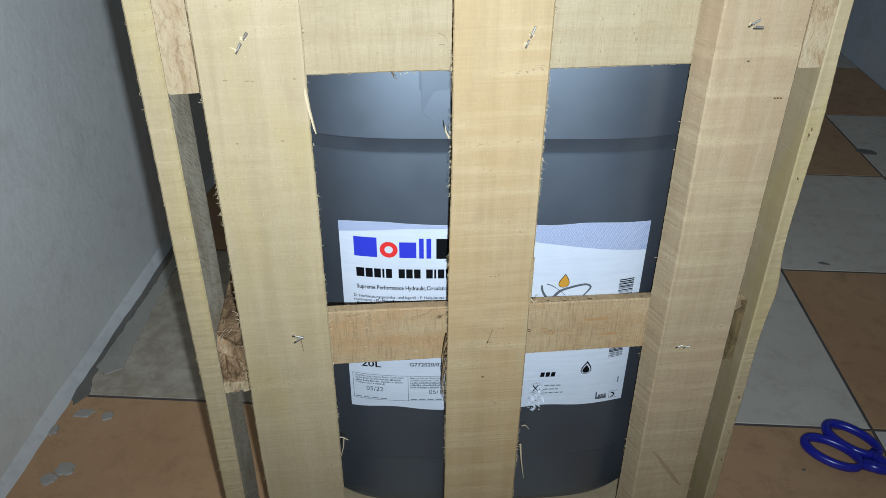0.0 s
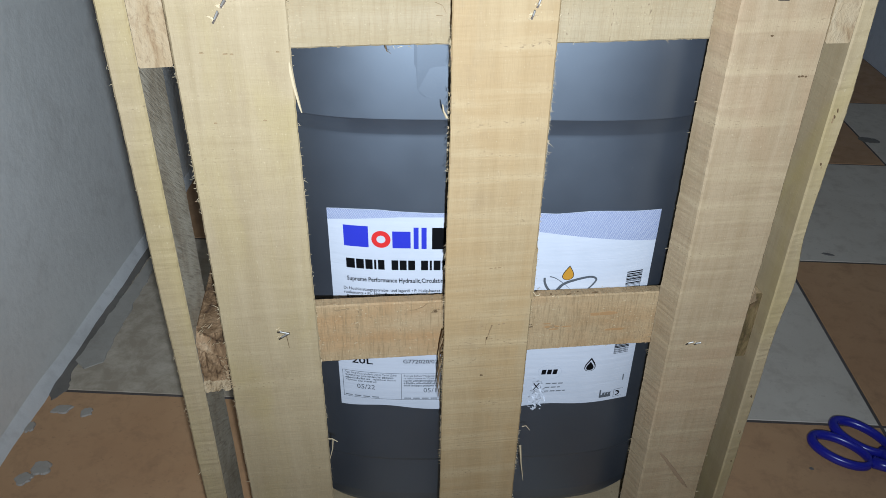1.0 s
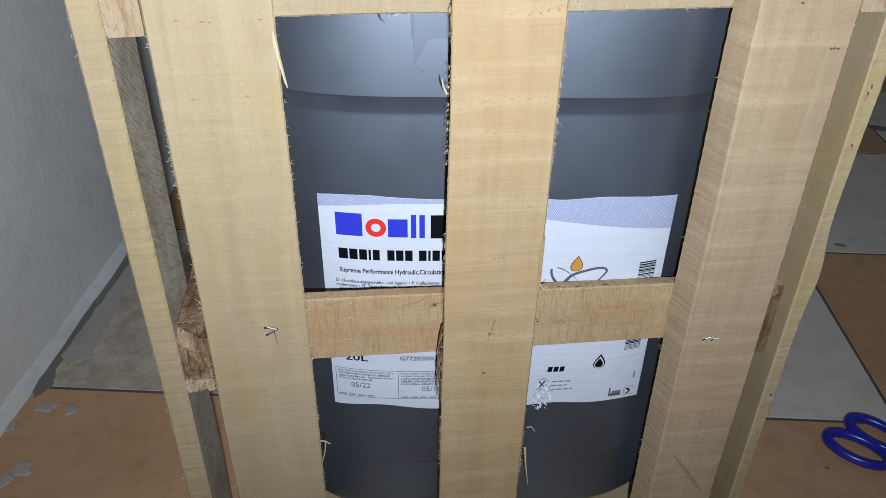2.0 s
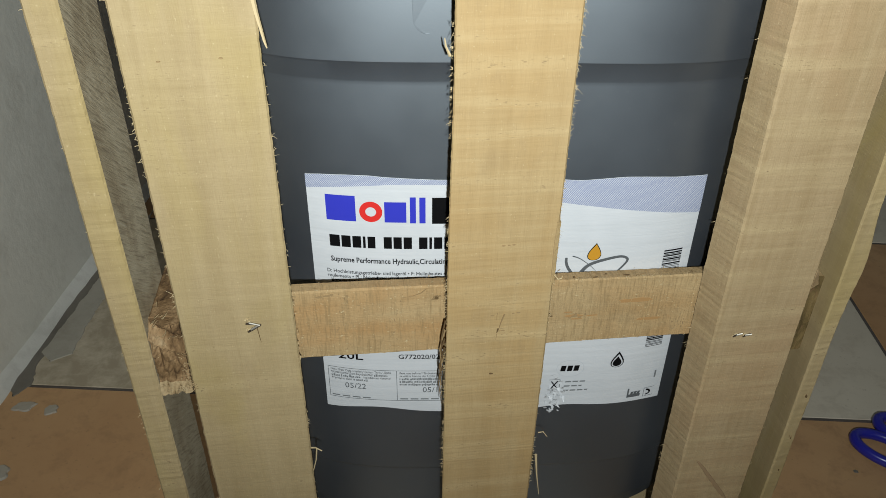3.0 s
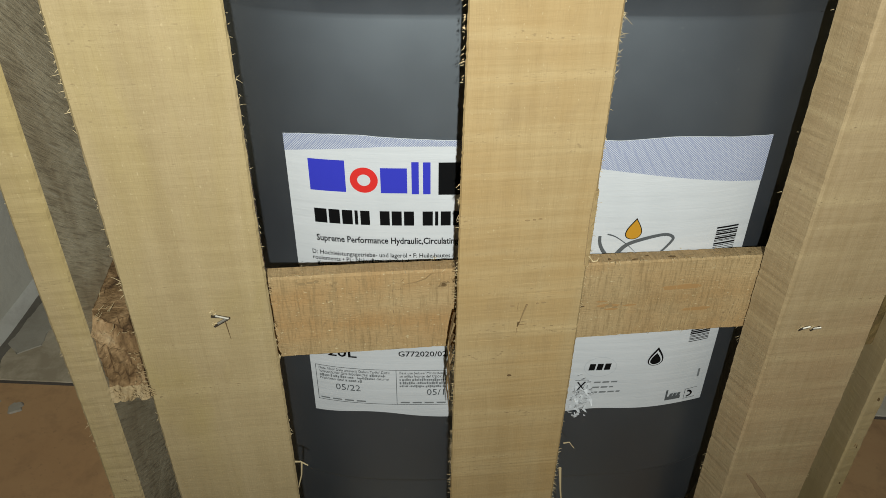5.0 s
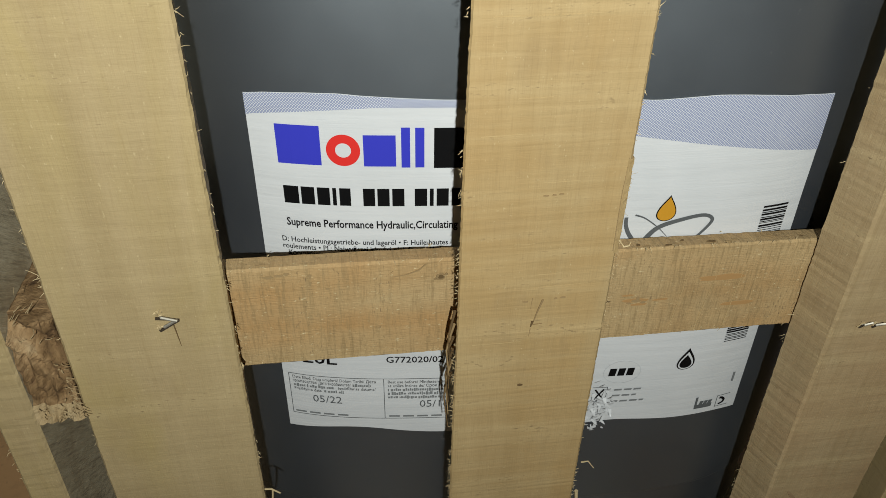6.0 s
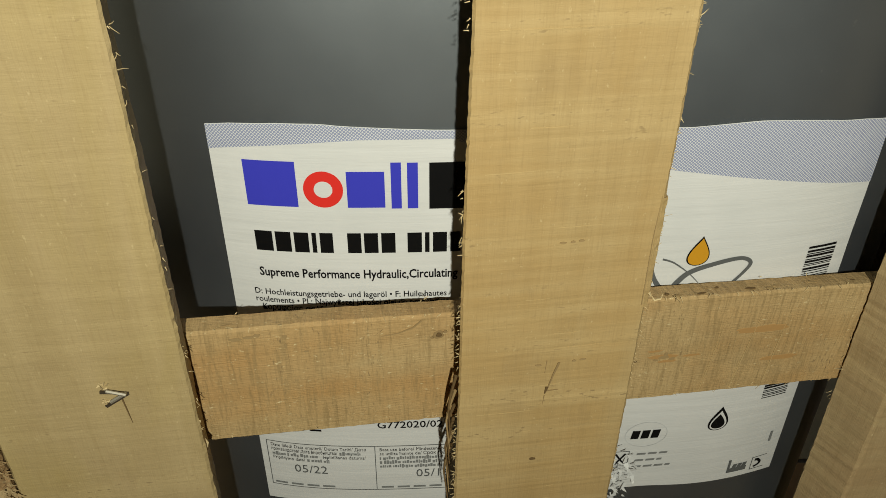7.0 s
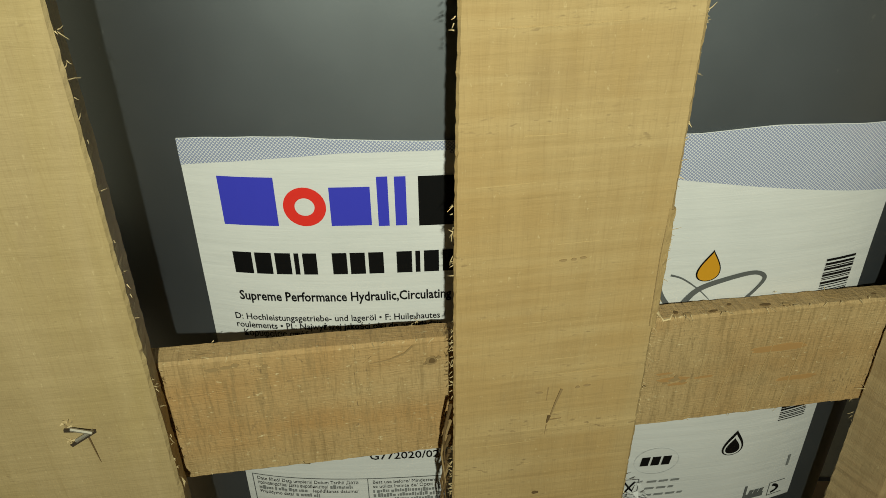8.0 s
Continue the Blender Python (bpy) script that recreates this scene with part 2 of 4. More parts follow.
SPILL = wall_paint("white_paint_spill", (0.36, 0.315, 0.25), (0.47, 0.425, 0.36), (0.30, 0.215, 0.13))
CEMENT = wall_paint("smeared_cement", (0.36, 0.325, 0.265), (0.46, 0.42, 0.35), (0.26, 0.22, 0.165))
SCISSOR_BLUE = plain("blue_plastic", (0.022, 0.022, 0.30), 0.28, 0, 0.6)
BLADE = plain("scissor_steel", (0.55, 0.56, 0.57), 0.28, 1.0)


# ---- building helpers ----
def mesh_of(name, bm, *mats):
    me = bpy.data.meshes.new(name)
    bm.normal_update()
    bm.to_mesh(me)
    bm.free()
    for m in mats:
        me.materials.append(m)
    return me


def part(name, bm, material, parent, label="", smooth=False, second=None, third=None):
    me = mesh_of(name, bm, *[m for m in (material, second, third) if m])
    if smooth:
        me.shade_smooth()
    ob = new(name, me)
    ob.parent = parent
    if label:
        ob["label"] = label
    return ob


def box_bm(lo, hi, bevel=0.0):
    bm = bmesh.new()
    bmesh.ops.create_cube(bm, size=1)
    for v in bm.verts:
        v.co = Vector([(lo[i] + hi[i]) / 2 + v.co[i] * (hi[i] - lo[i]) for i in range(3)])
    if bevel:
        bmesh.ops.bevel(bm, geom=bm.edges[:], offset=bevel, segments=2, profile=0.5, affect="EDGES")
    return bm


def board_bm(axis, section, l0, l1, seed=0, step=0.002, ragged=0.00045, chamfer=0.0009, far=None, sway=None, third=None):
    """A sawn board: four corners of its section (in the two cross axes, turning anticlockwise), swept along u, v or z to the section far, with ragged arrises; sway moves a corner sideways along the way, third is the side that takes the third material."""
    n = max(2, int((l1 - l0) / step))
    far = far or section
    verts, faces = [], []
    for k in range(n + 1):
        l = l0 + (l1 - l0) * k / n
        corners = [Vector(a).lerp(Vector(b), k / n) for a, b in zip(section, far)]
        if sway:
            corners = [p + Vector((sway(i, l), 0)) for i, p in enumerate(corners)]
        ring = []
        for i in range(4):
            p, q, r = (corners[j % 4] for j in (i - 1, i, i + 1))
            ring += [q + (p - q).normalized() * chamfer, q + (r - q).normalized() * chamfer]
        mid = sum(ring, Vector((0, 0))) / 8
        for j, p in enumerate(ring):
            s = Vector((seed * 7.3 + (j // 2) * 3.1, l * 55, 0.3 * (j % 2)))
            w = noise.noise(s * 3.1) * ragged * 0.35 + noise.noise(s * 17.0) * ragged * 0.75 + noise.noise(s * 0.2) * ragged * 1.5
            q = p + (p - mid).normalized() * w
            a, b = q.x, q.y
            verts.append({"z": (a, b, l), "u": (l, a, b), "v": (a, l, b)}[axis])
    for k in range(n):
        for j in range(8):
            a, b = k * 8 + j, k * 8 + (j + 1) % 8
            faces.append((a, b, b + 8, a + 8))
    bm = bmesh.new()
    vs = [bm.verts.new(v) for v in verts]
    for i, f in enumerate(faces):
        made = bm.faces.new([vs[j] for j in f])
        if third is not None and i % 8 == 2 * third + 1:
            made.material_index = 2
    for cap in (vs[:8][::-1], vs[-8:]):
        bm.faces.new(cap).material_index = 1
    bmesh.ops.recalc_face_normals(bm, faces=bm.faces[:])
    return bm


def rect(a0, a1, b0, b1):
    return [(a0, b0), (a1, b0), (a1, b1), (a0, b1)]


def strand(bm, pts, r0, r1, sides=4):
    """A tapering strand through points, added to bm."""
    rings = []
    pts = [Vector(p) for p in pts]
    for i, p in enumerate(pts):
        d = (pts[min(i + 1, len(pts) - 1)] - pts[max(i - 1, 0)]).normalized()
        x = d.orthogonal().normalized()
        y = d.cross(x)
        r = r0 + (r1 - r0) * i / (len(pts) - 1)
        rings.append([bm.verts.new(p + (x * math.cos(2 * math.pi * k / sides) + y * math.sin(2 * math.pi * k / sides)) * r) for k in range(sides)])
    for a, b in zip(rings, rings[1:]):
        for k in range(sides):
            bm.faces.new((a[k], a[(k + 1) % sides], b[(k + 1) % sides], b[k]))
    bm.faces.new(rings[0][::-1])
    bm.faces.new(rings[-1])
    return bm


# ---- the corridor ----
X0, X1, Y_NEAR, Y_FAR, TOP = -0.457, 0.885, -1.2, 2.75, 2.6
floor = tagged(new("floor", mesh_of("floor", box_bm((X0 - 0.1, Y_NEAR - 0.1, -0.06), (X1 + 0.1, Y_FAR + 0.1, -0.0007)), GROUT)),
               "checkerboard tiled floor of cream and terracotta squares, dark joints", "floor", kind="structure")
wall_left = tagged(new("wall_west", mesh_of("wall_west", box_bm((X0 - 0.12, Y_NEAR, -0.0025), (X0, Y_FAR, TOP)), WALL)),
                   "smudged off-white painted plaster wall", "wall", kind="structure")
tagged(new("wall_east", mesh_of("wall_east", box_bm((X1, Y_NEAR, -0.0025), (X1 + 0.12, Y_FAR, TOP)), WALL_COOL)),
       "blue-grey painted plaster wall with a dirty foot", "wall", kind="structure")
tagged(new("wall_north", mesh_of("wall_north", box_bm((X0 - 0.12, Y_FAR, -0.0025), (X1 + 0.12, Y_FAR + 0.12, TOP)), WALL_COOL)),
       "plain painted plaster wall closing the corridor", "wall", kind="structure")
tagged(new("wall_south", mesh_of("wall_south", box_bm((X0 - 0.12, Y_NEAR - 0.12, -0.0025), (X1 + 0.12, Y_NEAR, TOP)), WALL)),
       "plain painted plaster wall closing the corridor", "wall", kind="structure")
tagged(new("ceiling", mesh_of("ceiling", box_bm((X0 - 0.12, Y_NEAR - 0.12, TOP), (X1 + 0.12, Y_FAR + 0.12, TOP + 0.1)), CEIL)),
       "plain white painted ceiling", "ceiling", kind="structure")

# cement fillet along the foot of the smudged wall: an uneven bead
bm = bmesh.new()
rows = []
n = 260
for k in range(n + 1):
    y = Y_NEAR + (Y_FAR - Y_NEAR) * k / n
    w = 0.010 + 0.003 * noise.noise(Vector((y * 14, 0, 0))) + 0.002 * noise.noise(Vector((y * 70, 1, 0)))
    h = 0.013 + 0.004 * noise.noise(Vector((y * 9, 4, 0)))
    rows.append([bm.verts.new(p) for p in ((X0 - 0.001, y, h), (X0 + w * 0.25, y, h * 0.75), (X0 + w * 0.6, y, h * 0.4), (X0 + w, y, -0.001))])
for a, b in zip(rows, rows[1:]):
    for j in range(3):
        bm.faces.new((a[j], a[j + 1], b[j + 1], b[j]))
bmesh.ops.recalc_face_normals(bm, faces=bm.faces[:])
fillet = tagged(new("baseboard", mesh_of("baseboard", bm, PLASTER)), "uneven whitish cement fillet along the wall's foot", "baseboard", kind="structure")
fillet.data.shade_smooth()


def blob_bm(rx, ry, seed, height=0.0012, n=28):
    """A flat dried splash with a lobed outline."""
    bm = bmesh.new()
    top, rim = [], []
    for k in range(n):
        a = 2 * math.pi * k / n
        f = 1 + 0.33 * noise.noise(Vector((math.cos(a) * 1.4 + seed * 5, math.sin(a) * 1.4, 0))) + 0.12 * noise.noise(Vector((math.cos(a) * 5, math.sin(a) * 5, seed)))
        top.append(bm.verts.new((rx * f * 0.85 * math.cos(a), ry * f * 0.85 * math.sin(a), height)))
        rim.append(bm.verts.new((rx * f * math.cos(a), ry * f * math.sin(a), -0.0004)))
    bm.faces.new(top)
    for k in range(n):
        bm.faces.new((rim[k], rim[(k + 1) % n], top[(k + 1) % n], top[k]))
    return bm


def smear_bm(y0, y1, left, right, seed, height, n=90):
    """A thin dried layer along the wall with broken edges, left and right giving its sides at y."""
    bm = bmesh.new()
    rows = []
    for k in range(n + 1):
        y = y0 + (y1 - y0) * k / n
        a = left(y) + 0.0022 * noise.noise(Vector((y * 60, seed, 0))) + 0.0012 * noise.noise(Vector((y * 240, seed, 1)))
        b = right(y) + 0.0034 * noise.noise(Vector((y * 45, seed, 7))) + 0.0018 * noise.noise(Vector((y * 210, seed, 3)))
        pinch = min(1.0, k / 4, (n - k) / 12)
        m = (a + b) / 2
        a, b = m + (a - m) * pinch, m + (b - m) * pinch
        rows.append([bm.verts.new(p) for p in ((a, y, -0.0004), (a + 0.0008, y, height), (b - 0.0008, y, height), (b, y, -0.0004))])
    for p, q in zip(rows, rows[1:]):
        for c in range(3):
            bm.faces.new((p[c], p[c + 1], q[c + 1], q[c]))
    bmesh.ops.recalc_face_normals(bm, faces=bm.faces[:])
    return bm


# dried splashes, cement and grime on the tiles near the wall
for i, (x, y, rx, ry, turn) in enumerate([(-0.423, 0.600, 0.010, 0.007, 10), (-0.396, 0.597, 0.006, 0.007, 40), (-0.407, 0.522, 0.010, 0.009, -20), (-0.418, 0.508, 0.008, 0.008, 30), (-0.444, 0.573, 0.0045, 0.008, 0)]):
    ob = part("paint_splash", blob_bm(rx, ry, i + 1, 0.0010, 60), SPILL, None)
    ob.matrix_world = pose(x, y, 0.0005, 0, 0, turn)
    tagged(ob, "dried whitish paint splash stuck on the floor tile", "paint splash", "paint splashes by the wall")
tagged(new("cement_smear", mesh_of("cement_smear", smear_bm(0.662, 0.96, lambda y: -0.4435 + 0.035 * (y - 0.662), lambda y: -0.4115 - 0.052 * (y - 0.662), 3, 0.0009), CEMENT)),
       "smeared grey-white cement dried on the tile beside the wall", "cement smear")
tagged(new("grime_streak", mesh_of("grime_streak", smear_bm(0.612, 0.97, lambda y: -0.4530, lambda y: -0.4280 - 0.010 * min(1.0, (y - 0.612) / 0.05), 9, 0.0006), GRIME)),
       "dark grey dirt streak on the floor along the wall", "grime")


for i, (x, y, rx, ry) in enumerate([(0.712, 1.352, 0.020, 0.012), (0.760, 1.335, 0.009, 0.005), (0.496, 0.959, 0.008, 0.003), (0.338, 0.566, 0.0022, 0.0016)]):
    ob = part("grime_spot", blob_bm(rx, ry, i + 50, 0.0006, 30), GRIME, None)
    ob.matrix_world = pose(x, y, 0.0003, 0, 0, -20)
    tagged(ob, "small dark dirt spot dried on the floor tile", "grime", "dirt spots on the tiles")


# ---- the crate ----
crate = tagged(new("wooden_crate"), "slatted crate of rough-sawn pale softwood, stapled, round a jerrycan", "crate")
crate.matrix_world = pose(0, 0.40987, 0, 0, 0, 9.07)
TOPZ = 0.545
sl_left = part("front_slat", board_bm("z", [(-0.1522, 0), (-0.0950, 0), (-0.0972, 0.0128), (-0.152, 0.0128)], 0.004, TOPZ, 1, far=[(-0.1522, 0), (-0.0956, 0), (-0.0972, 0.0128), (-0.152, 0.0128)]), WOOD_Z_PALE, crate, "pale upright slat with fuzzy sawn edges", second=END)
sl_mid = part("front_slat", board_bm("z", [(-0.0212, -0.0045), (0.0334, -0.0045), (0.0336, 0.0132), (-0.0135, 0.0132)], 0.004, TOPZ, 2, step=0.0012, ragged=0.00042, far=[(-0.0170, -0.0045), (0.0364, -0.0045), (0.0364, 0.0132), (-0.0100, 0.0132)]), WOOD_Z, crate, "honey-coloured upright slat with a split edge", second=END)
sl_right = part("front_slat", board_bm("z", [(0.134, 0), (0.180, 0), (0.180, 0.0180), (0.1279, 0.0180)], 0.004, TOPZ, 3, far=[(0.1295, 0), (0.1805, 0), (0.1805, 0.0180), (0.1234, 0.0180)]), WOOD_Z_ROSY, crate, "broad upright slat with a slanting waney edge", second=END)
# the level battens stand a little askew to the slats
b_top = part("cross_batten", board_bm("u", rect(0.0118, 0.0276, 0.4590, 0.540), -0.1512, 0.1802, 4, far=rect(0.0196, 0.0354, 0.4562, 0.540)), WOOD_U_PALE, crate, second=END)
b_mid = part("cross_batten", board_bm("u", [(0.0116, 0.2524), (0.0200, 0.2530), (0.0186, 0.2990), (0.0116, 0.2980)], -0.1512, 0.1802, 5, far=[(0.0200, 0.2435), (0.0300, 0.2445), (0.0300, 0.2850), (0.0200, 0.2870)]), WOOD_U, crate, "orange-brown level batten with a small knot", second=END)
b_low = part("cross_batten", board_bm("u", rect(0.0147, 0.0300, 0.006, 0.043), -0.1512, 0.1802, 6), WOOD_U, crate, second=END)
DEEP = 0.345
# sides: upright slats outside, battens inside whose ends come flush with the front
def outer_kink(corner, l):
    """The outer arris of the broad side's slat swells over the middle batten."""
    if corner not in (1, 2):
        return 0.0
    return 0.0030 * math.exp(-((l - 0.305) / 0.022) ** 2) + 0.0016 * math.exp(-((l - 0.425) / 0.03) ** 2) + 0.0012 * noise.noise(Vector((l * 16, 3, 0)))


for j, (v, w) in enumerate(((-0.0005, 0.0470), (0.145, 0.055), (DEEP - 0.055, 0.055))):
    part("side_slat", board_bm("z", rect(-0.1830, -0.1690, v, v + w), 0.004, TOPZ, 10 + j, third=1), WOOD_Z_PALE if j == 0 else WOOD_GREY, crate, second=END, third=SAWN_GREY)
    part("side_slat", board_bm("z", rect(0.1947, 0.2035, v, v + 0.055), 0.004, TOPZ, 20 + j, sway=outer_kink), WOOD_Z_PALE if j == 0 else WOOD_GREY, crate, second=END)
for j, (z0, z1) in enumerate(((0.455, 0.540), (0.246, 0.290), (0.006, 0.043))):
    part("side_batten", board_bm("v", rect(-0.1688, -0.1526, z0, z1), 0.008 if j == 1 else 0.0005, DEEP, 30 + j), END_BROWN if j == 1 else WOOD_V, crate, "batten with torn brown end grain", second=END_BROWN if j == 1 else END)
for j, (z0, z1, v0) in enumerate(((0.4590, 0.540, 0.0005), (0.2340, 0.2875, 0.012), (0.006, 0.043, 0.0005))):
    part("side_batten", board_bm("v", rect(0.1806, 0.1945, z0, z1), v0, DEEP, 40 + j), WOOD_V, crate, second=END_OLIVE_SHADED if j == 1 else END)
for j, u0 in enumerate((-0.152, -0.019, 0.124)):
    part("back_slat", board_bm("z", rect(u0, u0 + 0.056, DEEP - 0.0145, DEEP), 0.004, TOPZ, 50 + j, 0.02), WOOD_Z, crate, second=END)
for j, (z0, z1) in enumerate(((0.458, 0.540), (0.249, 0.289), (0.006, 0.043))):
    part("cross_batten", board_bm("u", rect(DEEP - 0.0300, DEEP - 0.0147, z0, z1), -0.1512, 0.1802, 60 + j, 0.02), WOOD_U, crate, second=END)
for j in range(5):
    v0 = 0.031 + j * 0.0575
    part("deck_board", board_bm("u", rect(v0, v0 + 0.05, 0.0435, 0.0600), -0.1520, 0.1800, 70 + j, 0.01), WOOD_U_PALE, crate, second=END)


def fuzz(parent, u_low, u_high, v, z0, z1, side, count, seed, lo=0.001, hi=0.0035, material=FUZZ):
    """Loose fibres standing out of a sawn arris that runs from u_low at the foot to u_high at the top."""
    rnd = random.Random(seed)
    bm = bmesh.new()
    for i in range(count):
        z = rnd.uniform(z0, z1)
        if noise.noise(Vector((seed * 9.1, z * 45, 0))) < rnd.uniform(-0.35, 0.35):
            continue
        l = rnd.uniform(lo, hi) * (1.8 if rnd.random() < 0.12 else 1)
        up = rnd.uniform(-1.3, 0.9)
        p = Vector((u_low + (u_high - u_low) * z / TOPZ, v + rnd.uniform(-0.0004, 0.002), z))
        d = Vector((side * rnd.uniform(0.25, 1), rnd.uniform(-0.5, 0.3), up)).normalized() * l
        bend = Vector((side * rnd.uniform(-0.3, 0.3), rnd.uniform(-0.3, 0.3), rnd.uniform(-0.6, 0.4))) * l
        strand(bm, [p - d * 0.15, p + d * 0.5, p + d + bend * 0.5], 0.00016, 0.00005, 3)
    return tagged(part("loose_fibre", bm, material, parent), kind="stuff")


outer_slat = [o for o in crate.children if o.name.startswith("side_slat")][0]
fuzz(sl_left, -0.152, -0.152, 0.001, 0.08, 0.54, -1, 130, 1, 0.0006, 0.0024)
fuzz(sl_left, -0.152, -0.152, 0.001, 0.30, 0.40, -1, 70, 11, 0.0008, 0.0032)
fuzz(sl_left, -0.0949, -0.0955, 0.001, 0.08, 0.54, 1, 130, 2, 0.0004, 0.0012)
fuzz(sl_mid, -0.0211, -0.0169, -0.0035, 0.08, 0.54, -1, 460, 3, 0.0005, 0.0015)
fuzz(sl_mid, 0.0334, 0.0364, -0.0035, 0.08, 0.54, 1, 700, 4, 0.0005, 0.0018)
fuzz(sl_mid, 0.0334, 0.0364, -0.0030, 0.32, 0.50, 1, 130, 14, 0.0008, 0.0026)
fuzz(sl_right, 0.1280, 0.1235, 0.0165, 0.08, 0.54, -1, 90, 5, 0.0006, 0.002)
fuzz(sl_right, 0.1800, 0.1805, 0.001, 0.08, 0.54, 1, 60, 6, 0.0006, 0.0016)
fuzz(outer_slat, -0.1830, -0.1830, 0.001, 0.08, 0.54, -1, 150, 7, 0.0004, 0.0018)


def splinter(parent, pts, r0, r1, material=FUZZ, sides=5):
    return part("splinter", strand(bmesh.new(), pts, r0, r1, sides), material, parent)


# pale chip left standing at the foot of the pocket, and a torn lip above it
part("chip", board_bm("z", [(0.1802, 0.0010), (0.1850, 0.0060), (0.1835, 0.0115), (0.1806, 0.0115)], 0.2325, 0.2590, 93, 0.002, 0.0006, 0.0006, far=[(0.1802, 0.0070), (0.1812, 0.0100), (0.1810, 0.0115), (0.1804, 0.0115)]), WOOD_Z_ROSY, sl_right, second=END)
part("chip", board_bm("z", [(0.1803, 0.0008), (0.1868, 0.0045), (0.1868, 0.0060), (0.1806, 0.0060)], 0.2880, 0.3010, 94, 0.002, 0.0006, 0.0004, far=[(0.1803, 0.0008), (0.1812, 0.0012), (0.1812, 0.0060), (0.1806, 0.0060)]), WOOD_Z_ROSY, sl_right, second=END)


# long splinters torn from the slats
splinter(sl_left, [(-0.0972, 0.001, 0.4560), (-0.0958, 0.0005, 0.4440), (-0.0938, -0.0005, 0.4330), (-0.0930, -0.001, 0.4300)], 0.0012, 0.0003)
splinter(sl_left, [(-0.0970, 0.004, 0.1905), (-0.0930, 0.004, 0.1900), (-0.0895, 0.003, 0.1880)], 0.0005, 0.0003)
splinter(sl_left, [(-0.0925, 0.004, 0.1895), (-0.0935, 0.004, 0.1800), (-0.0960, 0.004, 0.1700)], 0.0005, 0.0003)
splinter(sl_left, [(-0.0972, 0.004, 0.2650), (-0.0950, 0.003, 0.2610), (-0.0962, 0.003, 0.2570)], 0.0004, 0.0003)
splinter(sl_mid, [(0.0370, -0.002, 0.1760), (0.0385, -0.003, 0.1600), (0.0410, -0.004, 0.1420)], 0.0009, 0.0002)
splinter(sl_mid, [(0.0370, -0.002, 0.1950), (0.0395, -0.003, 0.1965), (0.0420, -0.004, 0.1930)], 0.0004, 0.0002)
splinter(sl_mid, [(-0.0187, -0.002, 0.4250), (-0.0207, -0.003, 0.4295), (-0.0212, -0.003, 0.4330)], 0.0007, 0.0002)
for i in range(6):
    z = 0.281 - 0.007 * i
    splinter(sl_mid, [(-0.0186, 0.001 + 0.001 * i, z), (-0.0199 - 0.0004 * (i % 3), 0.002 + 0.001 * i, z - 0.008), (-0.0208 - 0.0005 * (i % 2), 0.001 + 0.001 * i, z - 0.013), (-0.0203, 0.0005, z - 0.024)], 0.0006, 0.0002, SCUFF if i % 3 == 1 else DARK_FIBRE)
# a thin strip that has split from the arris
strip = board_bm("z", [(0.0336, -0.0046), (0.0360, -0.0042), (0.0360, 0.004), (0.0336, 0.004)], 0.3060, 0.3420, 90, 0.002, 0.0005, 0.0004)
part("split_strip", strip, WOOD_Z, sl_mid, second=END)
splinter(sl_mid, [(0.0340, -0.0045, 0.3425), (0.0335, -0.0046, 0.3290), (0.0337, -0.0046, 0.3070)], 0.00012, 0.00022, SCUFF, 3)
splinter(sl_mid, [(0.0355, -0.0040, 0.3110), (0.0372, -0.0048, 0.3085), (0.0390, -0.0050, 0.3090), (0.0396, -0.0046, 0.3102)], 0.0005, 0.0002)


def staple(parent, u, v, z, legs):
    """A bent wire staple, half driven: flat legs on the face, over dark slots and torn tufts."""
    bm = bmesh.new()
    for (a, b, c, d, lift) in legs:
        strand(bm, [(u + a, v + 0.001, z + b), (u + a * 0.8 + c * 0.2, v - 0.0010, z + b * 0.8 + d * 0.2), (u + c, v - 0.0010 - lift, z + d)], 0.00058, 0.0005, 6)
    made = part("staple", bm, STEEL, parent, "bent steel staple")
    slot, tuft = bmesh.new(), bmesh.new()
    rnd = random.Random(int((u + z) * 9000))
    for (a, b, c, d, lift) in legs:
        strand(slot, [(u + a * 1.15 - 0.0003, v - 0.0001, z + b * 1.1 - 0.0011), (u + c + 0.0003, v - 0.0001, z + d - 0.0010)], 0.0007, 0.0005, 4)
        for k in range(7):
            p = Vector((u + a + rnd.gauss(0, 0.0008), v, z + b + rnd.gauss(0, 0.0008)))
            strand(tuft, [p, p + Vector((rnd.uniform(-0.002, 0.001), -0.0006, rnd.uniform(-0.0005, 0.0018)))], 0.0004, 0.0001, 3)
    part("slot", slot, RUST, made)
    tagged(part("torn_tuft", tuft, FUZZ, made), kind="stuff")
    return made


staple(sl_left, -0.1155, 0, 0.2880, [(-0.0035, 0.0015, 0.0030, 0.0002, 0.001), (-0.0030, -0.0035, 0.0028, 0.0, 0.0)])
staple(sl_left, -0.1270, 0, 0.4815, [(0.0010, 0.0025, 0.0034, 0.0060, 0.001), (-0.0030, -0.0040, -0.0006, 0.0005, 0.0)])
staple(sl_mid, 0.0235, -0.0045, 0.4820, [(0.0006, 0.0008, 0.0024, 0.0062, 0.0005), (-0.0015, -0.0042, -0.0008, -0.0010, 0.0005)])
staple(sl_right, 0.1480, 0, 0.2600, [(-0.0045, -0.0005, -0.0010, 0.0012, 0.0005), (0.0005, -0.0010, 0.0042, 0.0006, 0.001)])
staple(sl_right, 0.1500, 0, 0.4850, [(-0.0035, -0.0004, 0.0010, 0.0028, 0.001), (-0.0010, -0.0012, 0.0042, -0.0018, 0.0)])


